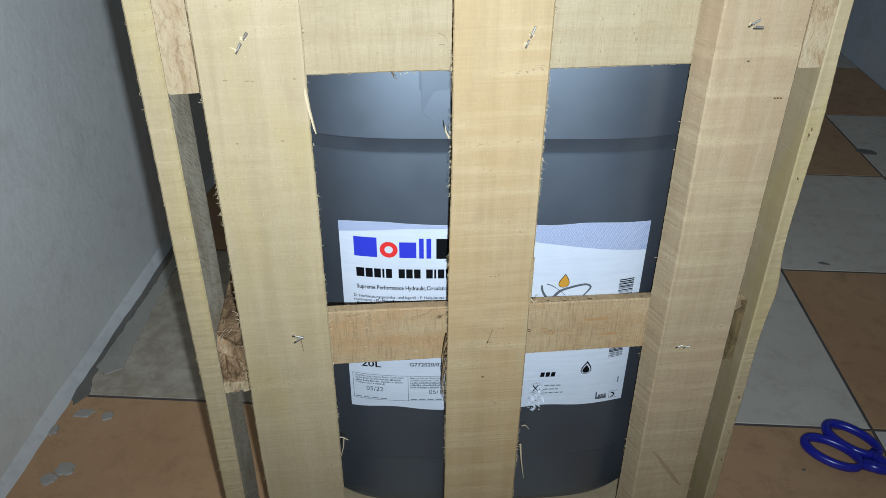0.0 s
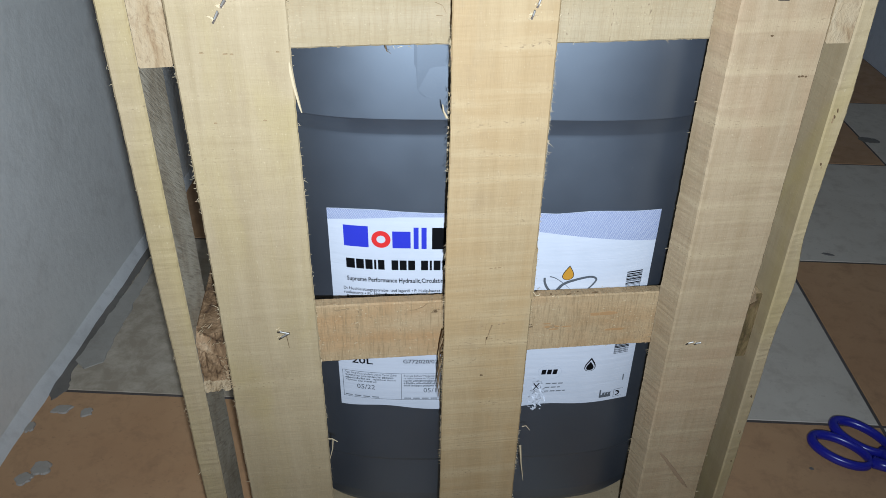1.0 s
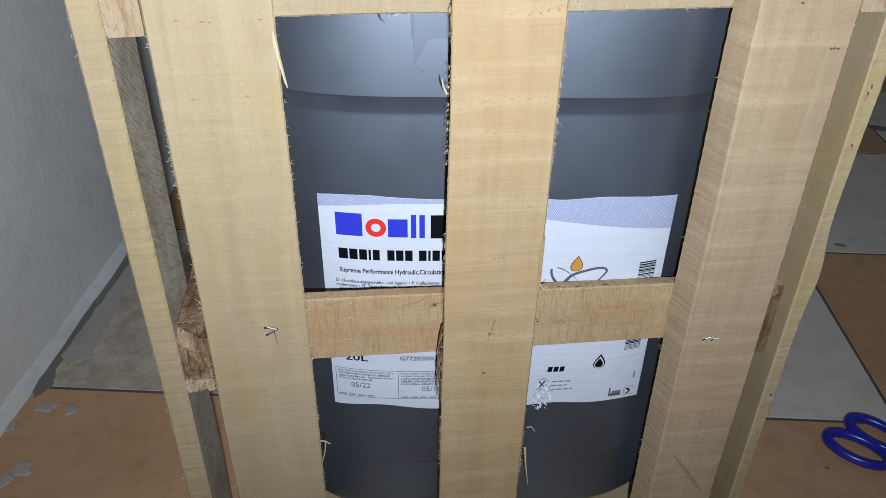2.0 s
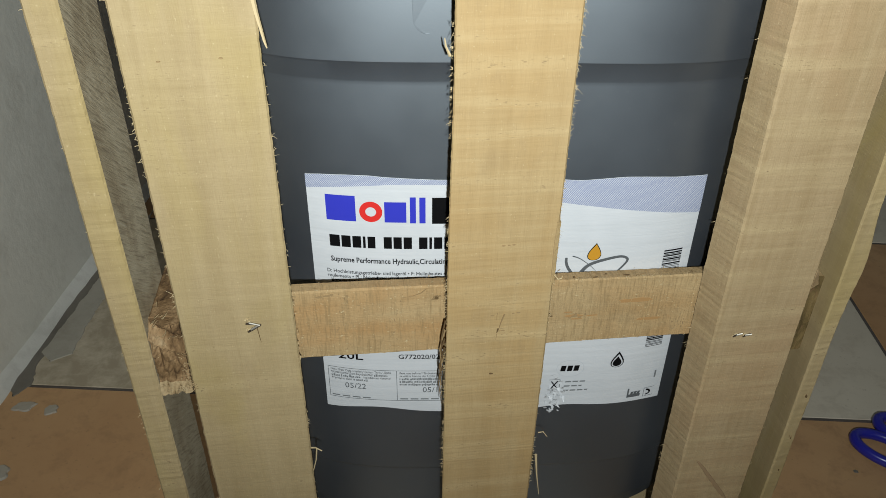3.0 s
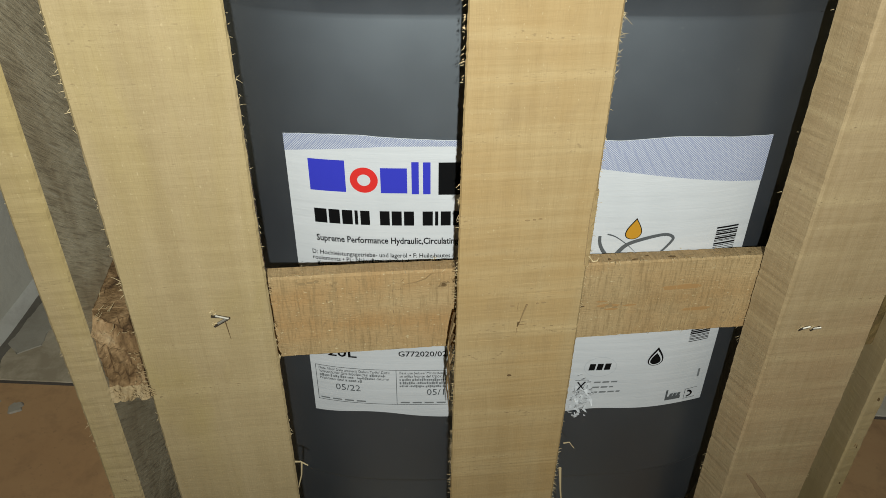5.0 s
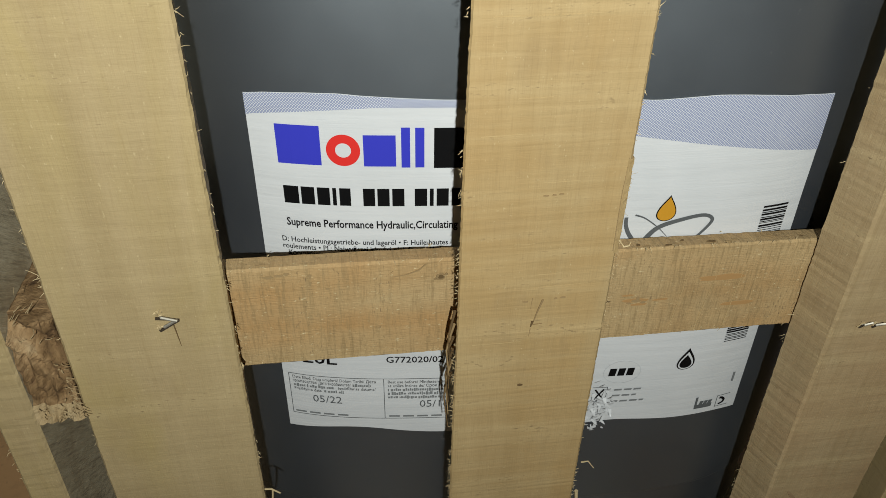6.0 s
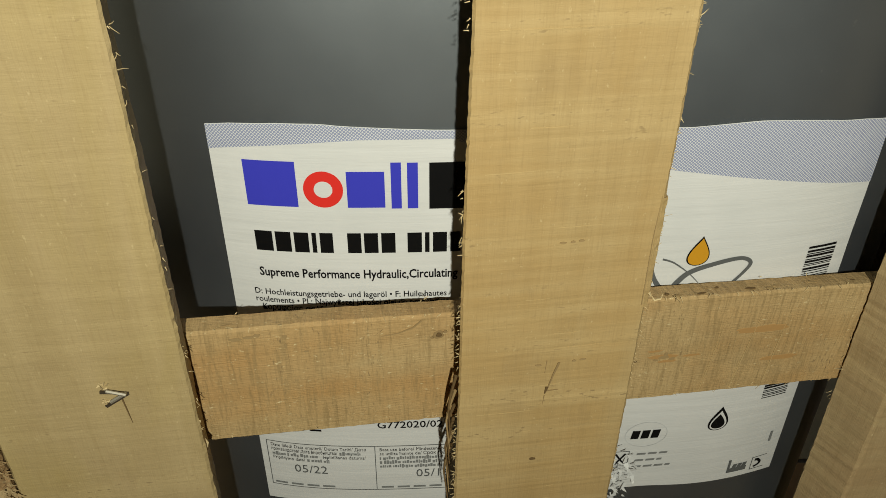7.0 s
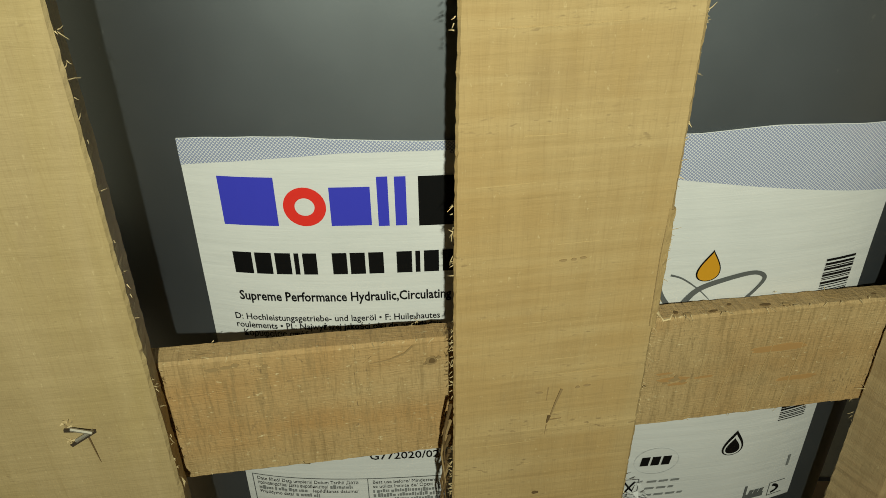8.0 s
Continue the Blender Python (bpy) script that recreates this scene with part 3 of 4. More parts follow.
def gouge(parent, pts, r, material=DARK_FIBRE):
    return part("gouge", strand(bmesh.new(), pts, r, r * 0.4, 4), material, parent)


gouge(sl_mid, [(0.0113, -0.0045, 0.2880), (0.0098, -0.0046, 0.2830), (0.0083, -0.0045, 0.2765)], 0.0005, FLECK)
gouge(sl_mid, [(0.0083, -0.0046, 0.2785), (0.0078, -0.0046, 0.2758)], 0.0006)
gouge(sl_mid, [(0.0082, -0.0045, 0.2768), (0.0120, -0.0046, 0.2770)], 0.0003, FLECK)
gouge(sl_mid, [(0.0078, -0.0045, 0.2750), (0.0074, -0.0045, 0.2705)], 0.0002, FLECK)
gouge(sl_mid, [(0.0075, -0.0045, 0.2890), (0.0072, -0.0045, 0.2840)], 0.0002, FLECK)
gouge(sl_left, [(-0.1145, 0.0, 0.2850), (-0.1140, -0.0001, 0.2800), (-0.1136, 0.0, 0.2755)], 0.0003)


def batten_v(u):
    """Depth of the middle batten's face at u."""
    return 0.0116 + 0.0084 * (u + 0.1512) / 0.3314


gouge(b_mid, [(-0.0275, batten_v(-0.028), 0.2925), (-0.0300, batten_v(-0.03) - 0.0002, 0.2902), (-0.0345, batten_v(-0.034) - 0.0002, 0.2885), (-0.0400, batten_v(-0.04), 0.2878)], 0.0004, SCUFF)
gouge(b_mid, [(-0.0395, batten_v(-0.04), 0.2905), (-0.0420, batten_v(-0.042), 0.2882)], 0.0002, FLECK)
gouge(sl_mid, [(0.0352, 0.0022, 0.2790), (0.0385, 0.0010, 0.2800)], 0.0006)
for du, dz, r, m in ((0, 0, 0.0020, FLECK), (0.0002, 0.0001, 0.0011, DARK_FIBRE), (0.0022, 0.0010, 0.0007, FLECK), (-0.0018, -0.0009, 0.0006, FLECK)):
    part("knot", blob_bm(r, r * 0.9, 31 + du * 900, 0.0003 if m is FLECK else 0.0005), m, b_mid).matrix_local = pose(-0.0222 + du, batten_v(-0.0222), 0.2862 + dz, 90, 0, 0)
part("knot", blob_bm(0.0011, 0.0006, 33, 0.0002), DARK_FIBRE, sl_mid).matrix_local = pose(0.0060, -0.0046, 0.2471, 90, 0, 0)

for (u0, z0, w) in ((0.1710, 0.4415, 0.0009), (0.1728, 0.4416, 0.0010), (0.1748, 0.4414, 0.0008), (0.1500, 0.4640, 0.0009)):
    part("saw_fleck", blob_bm(w, 0.0006, u0 * 300, 0.0002, 12), DARK_FIBRE, sl_right).matrix_local = pose(u0, -0.0001, z0, 90, 0, 0)
for (u0, z0, w) in ((0.0085, 0.3303, 0.0010), (0.0112, 0.3304, 0.0008), (0.0135, 0.3306, 0.0009), (0.0050, 0.2875, 0.0011), (0.0158, 0.2881, 0.0007), (0.0185, 0.2884, 0.0011)):
    part("saw_fleck", blob_bm(w, 0.0004, u0 * 300, 0.0002, 12), SCUFF, sl_mid).matrix_local = pose(u0, -0.0046, z0, 90, 0, 0)
for (u0, z0, w) in ((-0.1383, 0.4618, 0.0012), (-0.1270, 0.4610, 0.0014), (-0.1240, 0.4608, 0.0009), (-0.1020, 0.4615, 0.0010), (-0.1367, 0.4253, 0.0010), (-0.1119, 0.4260, 0.0010)):
    part("saw_fleck", blob_bm(w, 0.0004, u0 * 300, 0.0002, 12), SCUFF, sl_left).matrix_local = pose(u0, -0.0001, z0, 90, 0, 0)

STAIN = plain("orange_stain", (0.345, 0.195, 0.078), 0.8, 0, 0.2)
for u0, z0, rx, rz in ((0.0555, 0.2662, 0.0062, 0.0011), (0.0575, 0.2640, 0.0042, 0.0007), (0.0520, 0.2690, 0.0030, 0.0005), (0.0660, 0.2655, 0.0036, 0.0005), (0.0900, 0.2740, 0.0110, 0.0016), (0.1000, 0.2600, 0.0080, 0.0012)):
    part("stain", blob_bm(rx, rz, u0 * 77, 0.00008, 32), STAIN, b_mid).matrix_local = pose(u0, batten_v(u0) - 0.00002, z0, 90, 0, 1.4)
rnd = random.Random(44)
for k in range(22):
    u0 = rnd.uniform(0.038, 0.122) if k < 15 else rnd.uniform(-0.09, -0.03)
    f = (u0 + 0.1512) / 0.3314
    lie = rnd.uniform(0.15, 0.85)
    depth = (0.0116 + 0.0084 * f) * (1 - lie) + (0.0186 + 0.0114 * f) * lie
    height = (0.2980 - 0.0110 * f) * (1 - lie) + (0.2990 - 0.0140 * f) * lie
    part("scuff", blob_bm(rnd.uniform(0.0006, 0.0026), rnd.uniform(0.0003, 0.0007), k * 3.7, 0.0002, 16), SCUFF if k % 3 else DARK_FIBRE, b_mid).matrix_local = pose(u0, depth, height, 0, 2, 2 + rnd.uniform(-12, 12))
# pale scratches across the batten's face
for u0, lean in ((0.0720, 0.004), (0.0835, 0.005), (0.0960, 0.003)):
    gouge(b_mid, [(u0, batten_v(u0), 0.2480), (u0 + lean * 0.4, batten_v(u0) - 0.0001, 0.2620), (u0 + lean, batten_v(u0), 0.2800)], 0.00018, SAW_LINE)

rnd = random.Random(52)
for z0 in (0.2140, 0.2265, 0.2330, 0.2600, 0.2690, 0.2790, 0.2935, 0.2990, 0.3120, 0.3350, 0.3520, 0.3640, 0.3880, 0.4020):
    a, b = sorted((rnd.uniform(-0.015, 0.012), rnd.uniform(0.004, 0.030)))
    gouge(sl_mid, [(a, -0.00445, z0), ((a + b) / 2, -0.00455, z0 + rnd.uniform(-0.0002, 0.0004)), (b, -0.00445, z0 + rnd.uniform(0, 0.0008))], 0.00013, SAW_LINE)

# small cracks and shavings on the upper batten
gouge(b_top, [(-0.0235, 0.0146, 0.4800), (-0.0200, 0.0145, 0.4785), (-0.0178, 0.0146, 0.4745)], 0.0002, FLECK)
gouge(b_top, [(-0.0230, 0.0146, 0.4735), (-0.0195, 0.0145, 0.4735)], 0.0002, FLECK)
splinter(b_top, [(-0.0490, 0.0150, 0.4585), (-0.0485, 0.0142, 0.4560), (-0.0465, 0.0138, 0.4548)], 0.0005, 0.0002, DARK_FIBRE)
splinter(b_top, [(-0.1000, 0.0150, 0.4990), (-0.0985, 0.0135, 0.4960), (-0.0975, 0.0130, 0.4935)], 0.0006, 0.0002, FLECK)
# weathered scuffs and shavings on the middle batten
for (u0, z0, rx, rz) in ((-0.0835, 0.2922, 0.0022, 0.0007), (-0.0795, 0.2925, 0.0018, 0.0007), (-0.0770, 0.2930, 0.0012, 0.0008), (-0.0690, 0.2915, 0.0008, 0.0009), (-0.0690, 0.2880, 0.0005, 0.0012), (-0.0630, 0.2850, 0.0009, 0.0004), (0.0560, 0.2660, 0.0022, 0.0008), (0.0590, 0.2650, 0.0014, 0.0007), (0.0530, 0.2650, 0.0010, 0.0006), (0.0565, 0.2672, 0.0008, 0.0010)):
    part("scuff", blob_bm(rx, rz, u0 * 99, 0.00015, 20), SCUFF, b_mid).matrix_local = pose(u0, batten_v(u0) - 0.00005, z0, 90, 0, 0)
rnd = random.Random(15)
for z0, fall, count in ((0.2966, -0.033, 46), (0.2532, -0.030, 70), (0.4586, -0.0085, 30)):
    bm = bmesh.new()
    for i in range(count):
        u = rnd.uniform(-0.095, 0.125)
        p = Vector((u, batten_v(u) + rnd.choice((0.0003, 0.0003, 0.0080)), z0 + fall * (u + 0.0966)))
        d = Vector((rnd.uniform(-1, 1), -rnd.uniform(0, 0.5), rnd.uniform(-0.9, 0.7))).normalized() * rnd.uniform(0.0006, 0.0028)
        strand(bm, [p, p + d * 0.6, p + d + Vector((0, 0, -0.0003))], 0.00018, 0.00006, 3)
    tagged(part("loose_fibre", bm, FUZZ, b_top if z0 > 0.4 else b_mid), kind="stuff")

# scar across the broad slat's foot and dark nail flecks on the outer slat
SCAR = plain("brown_scar", (0.285, 0.19, 0.105), 0.85, 0, 0.15)
part("scar", blob_bm(0.0275, 0.0016, 7.7, 0.0002, 40), SCAR, sl_right).matrix_local = pose(0.157, -0.0001, 0.135, 90, 56, 0)
side = [o for o in crate.children if o.name.startswith("side_slat")]
rnd = random.Random(31)
for z0 in (0.4202, 0.4165, 0.3880, 0.2050, 0.1720, 0.1420):
    for k in range(rnd.choice((1, 2, 3))):
        part("nail_fleck", blob_bm(rnd.uniform(0.0003, 0.0007), rnd.uniform(0.0006, 0.0016), z0 * 70 + k * 9, 0.0002, 10), SCUFF if k else DARK_FIBRE, side[1]).matrix_local = pose(0.1990 + rnd.uniform(-0.0018, 0.0018), -0.0006, z0 + rnd.uniform(-0.002, 0.002), 90, rnd.uniform(-15, 15), 0)

# the batten's torn end: a hollow under a curved lip, a pale broken edge below
bm = bmesh.new()
grid = []
for a in range(15):
    col = []
    for b in range(45):
        u, z = -0.1687 + 0.0160 * a / 14, 0.2450 + 0.0445 * b / 44
        h = b / 44
        lip = 0.272 + 0.012 * (1 - a / 14) ** 1.5
        v = 0.0012 + 0.0024 * noise.noise(Vector((u * 420, z * 150, 2))) + 0.0011 * noise.noise(Vector((u * 1500, z * 420, 5)))
        v += 0.0055 * math.exp(-((z - lip - 0.004) / 0.0045) ** 2) - 0.0016 * math.exp(-((z - lip + 0.002) / 0.0016) ** 2)
        v -= 0.0022 * max(0.0, 1 - h * 6)
        col.append(bm.verts.new((u, min(v, 0.0085), z)))
    grid.append(col)
for a in range(14):
    for b in range(44):
        bm.faces.new((grid[a][b], grid[a + 1][b], grid[a + 1][b + 1], grid[a][b + 1])).material_index = 1 if b < 7 else 0
rim = grid[0] + [c[-1] for c in grid[1:]] + grid[-1][-2::-1] + [c[0] for c in grid[-2:0:-1]]
back = [bm.verts.new((v.co.x, 0.0090, v.co.z)) for v in rim]
for k in range(len(rim)):
    bm.faces.new((rim[k], rim[(k + 1) % len(rim)], back[(k + 1) % len(rim)], back[k])).material_index = 1 if rim[k].co.z < 0.25 else 0
bmesh.ops.recalc_face_normals(bm, faces=bm.faces[:])
torn = part("torn_end", bm, END_BROWN, crate, "torn brown end grain with a broken lip", second=END)
rnd = random.Random(8)
bm = bmesh.new()
for i in range(110):
    low = rnd.random() < 0.7
    p = Vector((rnd.uniform(-0.1675, -0.1515), -0.0006, 0.2462 + abs(rnd.gauss(0, 0.003)))) if low else Vector((rnd.uniform(-0.1560, -0.1525), 0.0002, rnd.uniform(0.247, 0.272)))
    d = Vector((rnd.uniform(-0.0010, 0.0026), -rnd.uniform(0.0002, 0.0009), -rnd.uniform(0.0002, 0.0015) if low else rnd.uniform(-0.001, 0.001)))
    strand(bm, [p, p + d * 0.5, p + d + Vector((0, 0.0005, -0.0003))], 0.0003, 0.00008, 3)
tagged(part("torn_fringe", bm, END, torn), kind="stuff")
rnd = random.Random(18)
bm = bmesh.new()
for i in range(20):
    p = Vector((-0.1683 + rnd.uniform(0, 0.012), 0.003, rnd.uniform(0.262, 0.300)))
    d = Vector((rnd.uniform(0.001, 0.004), -0.0015, rnd.uniform(0.001, 0.006)))
    strand(bm, [p, p + d * 0.5 + Vector((0, -0.0006, 0)), p + d], 0.0002, 0.00006, 3)
tagged(part("lifted_fibre", bm, FUZZ, torn), kind="stuff")


# ---- the jerrycan ----
HALF_W, HALF_D, POWER = 0.150, 0.125, 4.0
can = tagged(new("jerrycan"), "dark grey plastic oil jerrycan with white printed label inside the crate", "jerrycan")
can.matrix_world = pose(-0.0002, 0.5671, 0, 0, 0, 5.2)


def face(x, inset=0.0):
    """Depth of the can's front at x."""
    a, b = HALF_W - inset, HALF_D - inset
    return -b * max(0.0, 1 - abs(x / a) ** POWER) ** (1 / POWER)


profile = [(0.0602, 0.040), (0.0606, 0.026), (0.0640, 0.015), (0.0700, 0.0075), (0.0790, 0.0030), (0.0900, 0.0012), (0.1280, 0.0012), (0.1310, 0.0), (0.20, 0.0), (0.30, 0.0), (0.385, 0.0), (0.3975, 0.0), (0.3992, 0.0),
           (0.4000, -0.0001), (0.4090, -0.0022), (0.4100, -0.0026), (0.4109, -0.0026), (0.415, -0.0025), (0.44, -0.0024), (0.470, -0.0012), (0.482, 0.003), (0.489, 0.014), (0.492, 0.030)]
bm = bmesh.new()
M = 200
rings = []
for z, inset in profile:
    ring = []
    for k in range(M):
        t = 2 * math.pi * k / M
        c, s = math.cos(t), math.sin(t)
        ring.append(bm.verts.new((math.copysign(abs(c) ** (2 / POWER), c) * (HALF_W - inset), math.copysign(abs(s) ** (2 / POWER), s) * (HALF_D - inset), z)))
        if 0.39 < z < 0.42:
            ring[-1].co.z -= 0.012 * ring[-1].co.x + 0.010 * abs(ring[-1].co.x)
    rings.append(ring)
for a, b in zip(rings, rings[1:]):
    for k in range(M):
        bm.faces.new((a[k], a[(k + 1) % M], b[(k + 1) % M], b[k]))
bm.faces.new(rings[0][::-1])
bm.faces.new(rings[-1])
body = part("body", bm, CAN, can, smooth=True)
body.data.set_sharp_from_angle(angle=radians(9))

# raised rounded panel high on the front
bm = bmesh.new()
outline = []
px0, px1, pz0, pz1, pr = -0.0492, 0.026, 0.4215, 0.468, 0.007
for cx, cz, a0 in ((px1 - pr, pz1 - pr, 0), (px0 + pr, pz1 - pr, 90), (px0 + pr, pz0 + pr, 180), (px1 - pr, pz0 + pr, 270)):
    for k in range(7):
        a = radians(a0 + 15 * k)
        outline.append((cx + pr * math.cos(a), cz + pr * math.sin(a)))
inner = [bm.verts.new((x * 0.955 - 0.0005, face(x, -0.0024) - 0.0001, (z - 0.445) * 0.92 + 0.445)) for x, z in outline]
outer = [bm.verts.new((x, face(x, -0.0024) + 0.0001, z)) for x, z in outline]
bm.faces.new(inner)
for k in range(len(outline)):
    bm.faces.new((outer[k], inner[k], inner[(k + 1) % len(outline)], outer[(k + 1) % len(outline)]))
bmesh.ops.recalc_face_normals(bm, faces=bm.faces[:])
part("raised_panel", bm, CAN, can)

# ---- the label: film wrapped round the front, its print lying on it ----
LX0, LX1 = -0.1038, 0.1064


def wave_top(x):
    return 0.3474 + 0.0004 * math.cos((x - 0.05) * 60) - 0.0028 * max(0.0, (x - 0.06) / 0.047) ** 1.5 + 0.0023 * math.exp(-((x + 0.082) / 0.026) ** 2) - 0.0012 * math.exp(-((x - 0.040) / 0.014) ** 2) + 0.0003 * noise.noise(Vector((x * 120, 0, 0)))


def wave_bottom(x):
    return 0.1842 + 0.0016 * math.cos((x + 0.075) * 48) - 0.0008 * math.sin(x * 110)


def sheet_bm(x0, x1, low, high, nx, nz, lift):
    bm = bmesh.new()
    grid = []
    for i in range(nx + 1):
        x = x0 + (x1 - x0) * i / nx
        zl, zh = low(x), high(x)
        grid.append([bm.verts.new((x, face(x) - lift - 0.00015 * (1 + noise.noise(Vector((x * 60, j * 0.5, 0)))), zl + (zh - zl) * j / nz)) for j in range(nz + 1)])
    for i in range(nx):
        for j in range(nz):
            bm.faces.new((grid[i][j], grid[i + 1][j], grid[i + 1][j + 1], grid[i][j + 1]))
    return bm


label = part("label", sheet_bm(LX0, LX1, wave_bottom, wave_top, 60, 30, 0.0004), PAPER, can, "white printed film label with lifted wavy edges", smooth=True)
INK = 0.00085


def wrapped(bm, lift=INK):
    """Lays flat work in x and z onto the label."""
    for v in bm.verts:
        v.co.y = face(v.co.x) - lift
    return bm


def bar_bm(x0, x1, z0, z1, slant=0.0, bm=None):
    bm = bm or bmesh.new()
    n = max(1, int((x1 - x0) / 0.004))
    low = [bm.verts.new((x0 + (x1 - x0) * k / n, 0, z0)) for k in range(n + 1)]
    high = [bm.verts.new((x0 + (x1 - x0) * k / n + slant, 0, z1)) for k in range(n + 1)]
    for k in range(n):
        bm.faces.new((low[k], low[k + 1], high[k + 1], high[k]))
    return bm


def bar(name, material, x0, x1, z0, z1, slant=0.0, lift=INK):
    return part(name, wrapped(bar_bm(x0, x1, z0, z1, slant), lift), material, label)


def ring_bm(cx, cz, rx, rz, wx, wz, n=40, bm=None):
    bm = bm or bmesh.new()
    o = [bm.verts.new((cx + rx * math.cos(2 * math.pi * k / n), 0, cz + rz * math.sin(2 * math.pi * k / n))) for k in range(n)]
    i = [bm.verts.new((cx + (rx - wx) * math.cos(2 * math.pi * k / n), 0, cz + (rz - wz) * math.sin(2 * math.pi * k / n))) for k in range(n)]
    for k in range(n):
        bm.faces.new((o[k], o[(k + 1) % n], i[(k + 1) % n], i[k]))
    return bm


def stroke(name, material, pts, w0, w1, lift=INK):
    """A flat ribbon of changing width through points."""
    bm = bmesh.new()
    dense = []
    for i in range(len(pts) - 1):
        p0, p1, p2, p3 = (Vector(pts[max(0, min(len(pts) - 1, i + d))]) for d in (-1, 0, 1, 2))
        for k in range(8):
            t = k / 8
            dense.append(0.5 * ((2 * p1) + (p2 - p0) * t + (2 * p0 - 5 * p1 + 4 * p2 - p3) * t * t + (3 * p1 - p0 - 3 * p2 + p3) * t ** 3))
    dense.append(Vector(pts[-1]))
    pairs = []
    for i, p in enumerate(dense):
        d = (dense[min(i + 1, len(dense) - 1)] - dense[max(i - 1, 0)]).normalized()
        w = (w0 + (w1 - w0) * i / (len(dense) - 1)) / 2
        q = Vector((-d.y, d.x)) * w
        pairs.append((bm.verts.new((p.x + q.x, 0, p.y + q.y)), bm.verts.new((p.x - q.x, 0, p.y - q.y))))
    for a, b in zip(pairs, pairs[1:]):
        bm.faces.new((a[0], a[1], b[1], b[0]))
    return part(name, wrapped(bm, lift), material, label)


def drop_bm(cx, z0, z1, w, lean=0.0, n=36):
    bm = bmesh.new()
    h = z1 - z0
    vs = []
    for k in range(n):
        a = 2 * math.pi * k / n
        s = math.sin(a / 2)
        vs.append(bm.verts.new((cx + w / 2 * math.sin(a) * s ** 1.4 * 1.25 + lean * (0.5 + 0.5 * math.cos(a)), 0, z0 + h * (0.5 + 0.5 * math.cos(a)))))
    bm.faces.new(vs)
    return bm


def words(name, text, x, z, size, material=BLACK, width=None, bold=0.0):
    """Printed words: built-in letters as flat mesh, start at x, baseline z, capital height size; width fits the line."""
    cu = bpy.data.curves.new(name, "FONT")
    cu.body, cu.size, cu.offset, cu.resolution_u = text, size / 0.72, bold, 2
    tmp = bpy.data.objects.new(name, cu)
    scene.collection.objects.link(tmp)
    me = bpy.data.meshes.new_from_object(tmp.evaluated_get(bpy.context.evaluated_depsgraph_get()))
    bpy.data.objects.remove(tmp)
    bm = bmesh.new()
    bm.from_mesh(me)
    bpy.data.meshes.remove(me)
    far = max((v.co.x for v in bm.verts), default=1)
    k = width / far if width else 1
    for v in bm.verts:
        v.co = Vector((x + v.co.x * k, 0, z + v.co.y))
    bmesh.ops.recalc_face_normals(bm, faces=bm.faces[:])
    return part(name, wrapped(bm), material, label)


# guilloche band along the top edge
part("hatched_band", sheet_bm(LX0, -0.030, lambda x: min(wave_top(x) - 0.0003, 0.3398 + 0.0050 * min(1, max(0, (x + 0.1045) / 0.045)) ** 0.7), lambda x: wave_top(x) - 0.0001, 30, 3, 0.0007), HATCH, label)
part("hatched_band", sheet_bm(-0.030, LX1, lambda x: 0.3440 - 0.0225 * ((x + 0.030) / 0.137) ** 0.9, lambda x: wave_top(x) - 0.0001, 50, 4, 0.0007), HATCH, label)

# brand mark as plain shapes in its colours
bar("brand_block", BLUE, -0.0942, -0.0786, 0.3222, 0.3376)
part("brand_ring", wrapped(ring_bm(-0.0707, 0.3284, 0.0060, 0.0062, 0.0032, 0.0034)), RED, label)
bar("brand_block", BLUE, -0.0636, -0.0522, 0.3222, 0.3345)
bar("brand_block", BLUE, -0.0503, -0.0472, 0.3218, 0.3375)
bar("brand_block", BLUE, -0.0454, -0.0422, 0.3218, 0.3374)
bar("brand_block", BLACK, -0.0388, -0.0275, 0.3215, 0.3373)
for x0, x1 in ((-0.0935, -0.0880), (-0.0871, -0.0822), (-0.0812, -0.0766), (-0.0756, -0.0742), (-0.0731, -0.0690), (-0.0645, -0.0602), (-0.0593, -0.0549), (-0.0539, -0.0495), (-0.0457, -0.0412), (-0.0402, -0.0388), (-0.0377, -0.0333), (-0.0322, -0.0290)):
    bar("brand_bar", BLACK, x0, x1, 0.3056, 0.3130)

words("printed_line", "Supreme Performance Hydraulic,Circulating", -0.0937, 0.2958, 0.0034, BLACK, 0.0640, 0.0001)
words("printed_line", "D: Hochleistungsgetriebe- und lageröl • F: Huile hautes", -0.0964, 0.2882, 0.0024, BLACK, 0.0632, 0.00004)
words("printed_line", "roulements • PL: Najwyższej jakości olej do przekładnie", -0.0964, 0.2850, 0.0024, BLACK, 0.0640, 0.00004)
words("printed_line", "Κορυφαίας απόδοσης λάδι", -0.0945, 0.2818, 0.0024, BLACK, 0.0330, 0.00004)
words("volume_mark", "20L", -0.0944, 0.2250, 0.0058, BLACK, 0.0150, 0.00012)
words("batch_mark", "G772020/02", -0.0586, 0.2270, 0.0035, BLACK, 0.0245, 0.00005)
words("date_mark", "05/22", -0.0917, 0.2014, 0.0044, GREY_INK, 0.0130)
words("date_mark", "05/16", -0.0444, 0.1998, 0.0044, GREY_INK, 0.0130)
words("small_print", "Date filled/ Data umplerii/ Dolum Tarihi/ Дата", -0.0998, 0.2147, 0.0017, BLACK, 0.0365)
words("small_print", "производства/ Дата виробництва/", -0.0998, 0.2124, 0.0017, BLACK, 0.0255)
words("small_print", "Iepildīšanas datums/", -0.0800, 0.2101, 0.0017, BLACK, 0.0165)
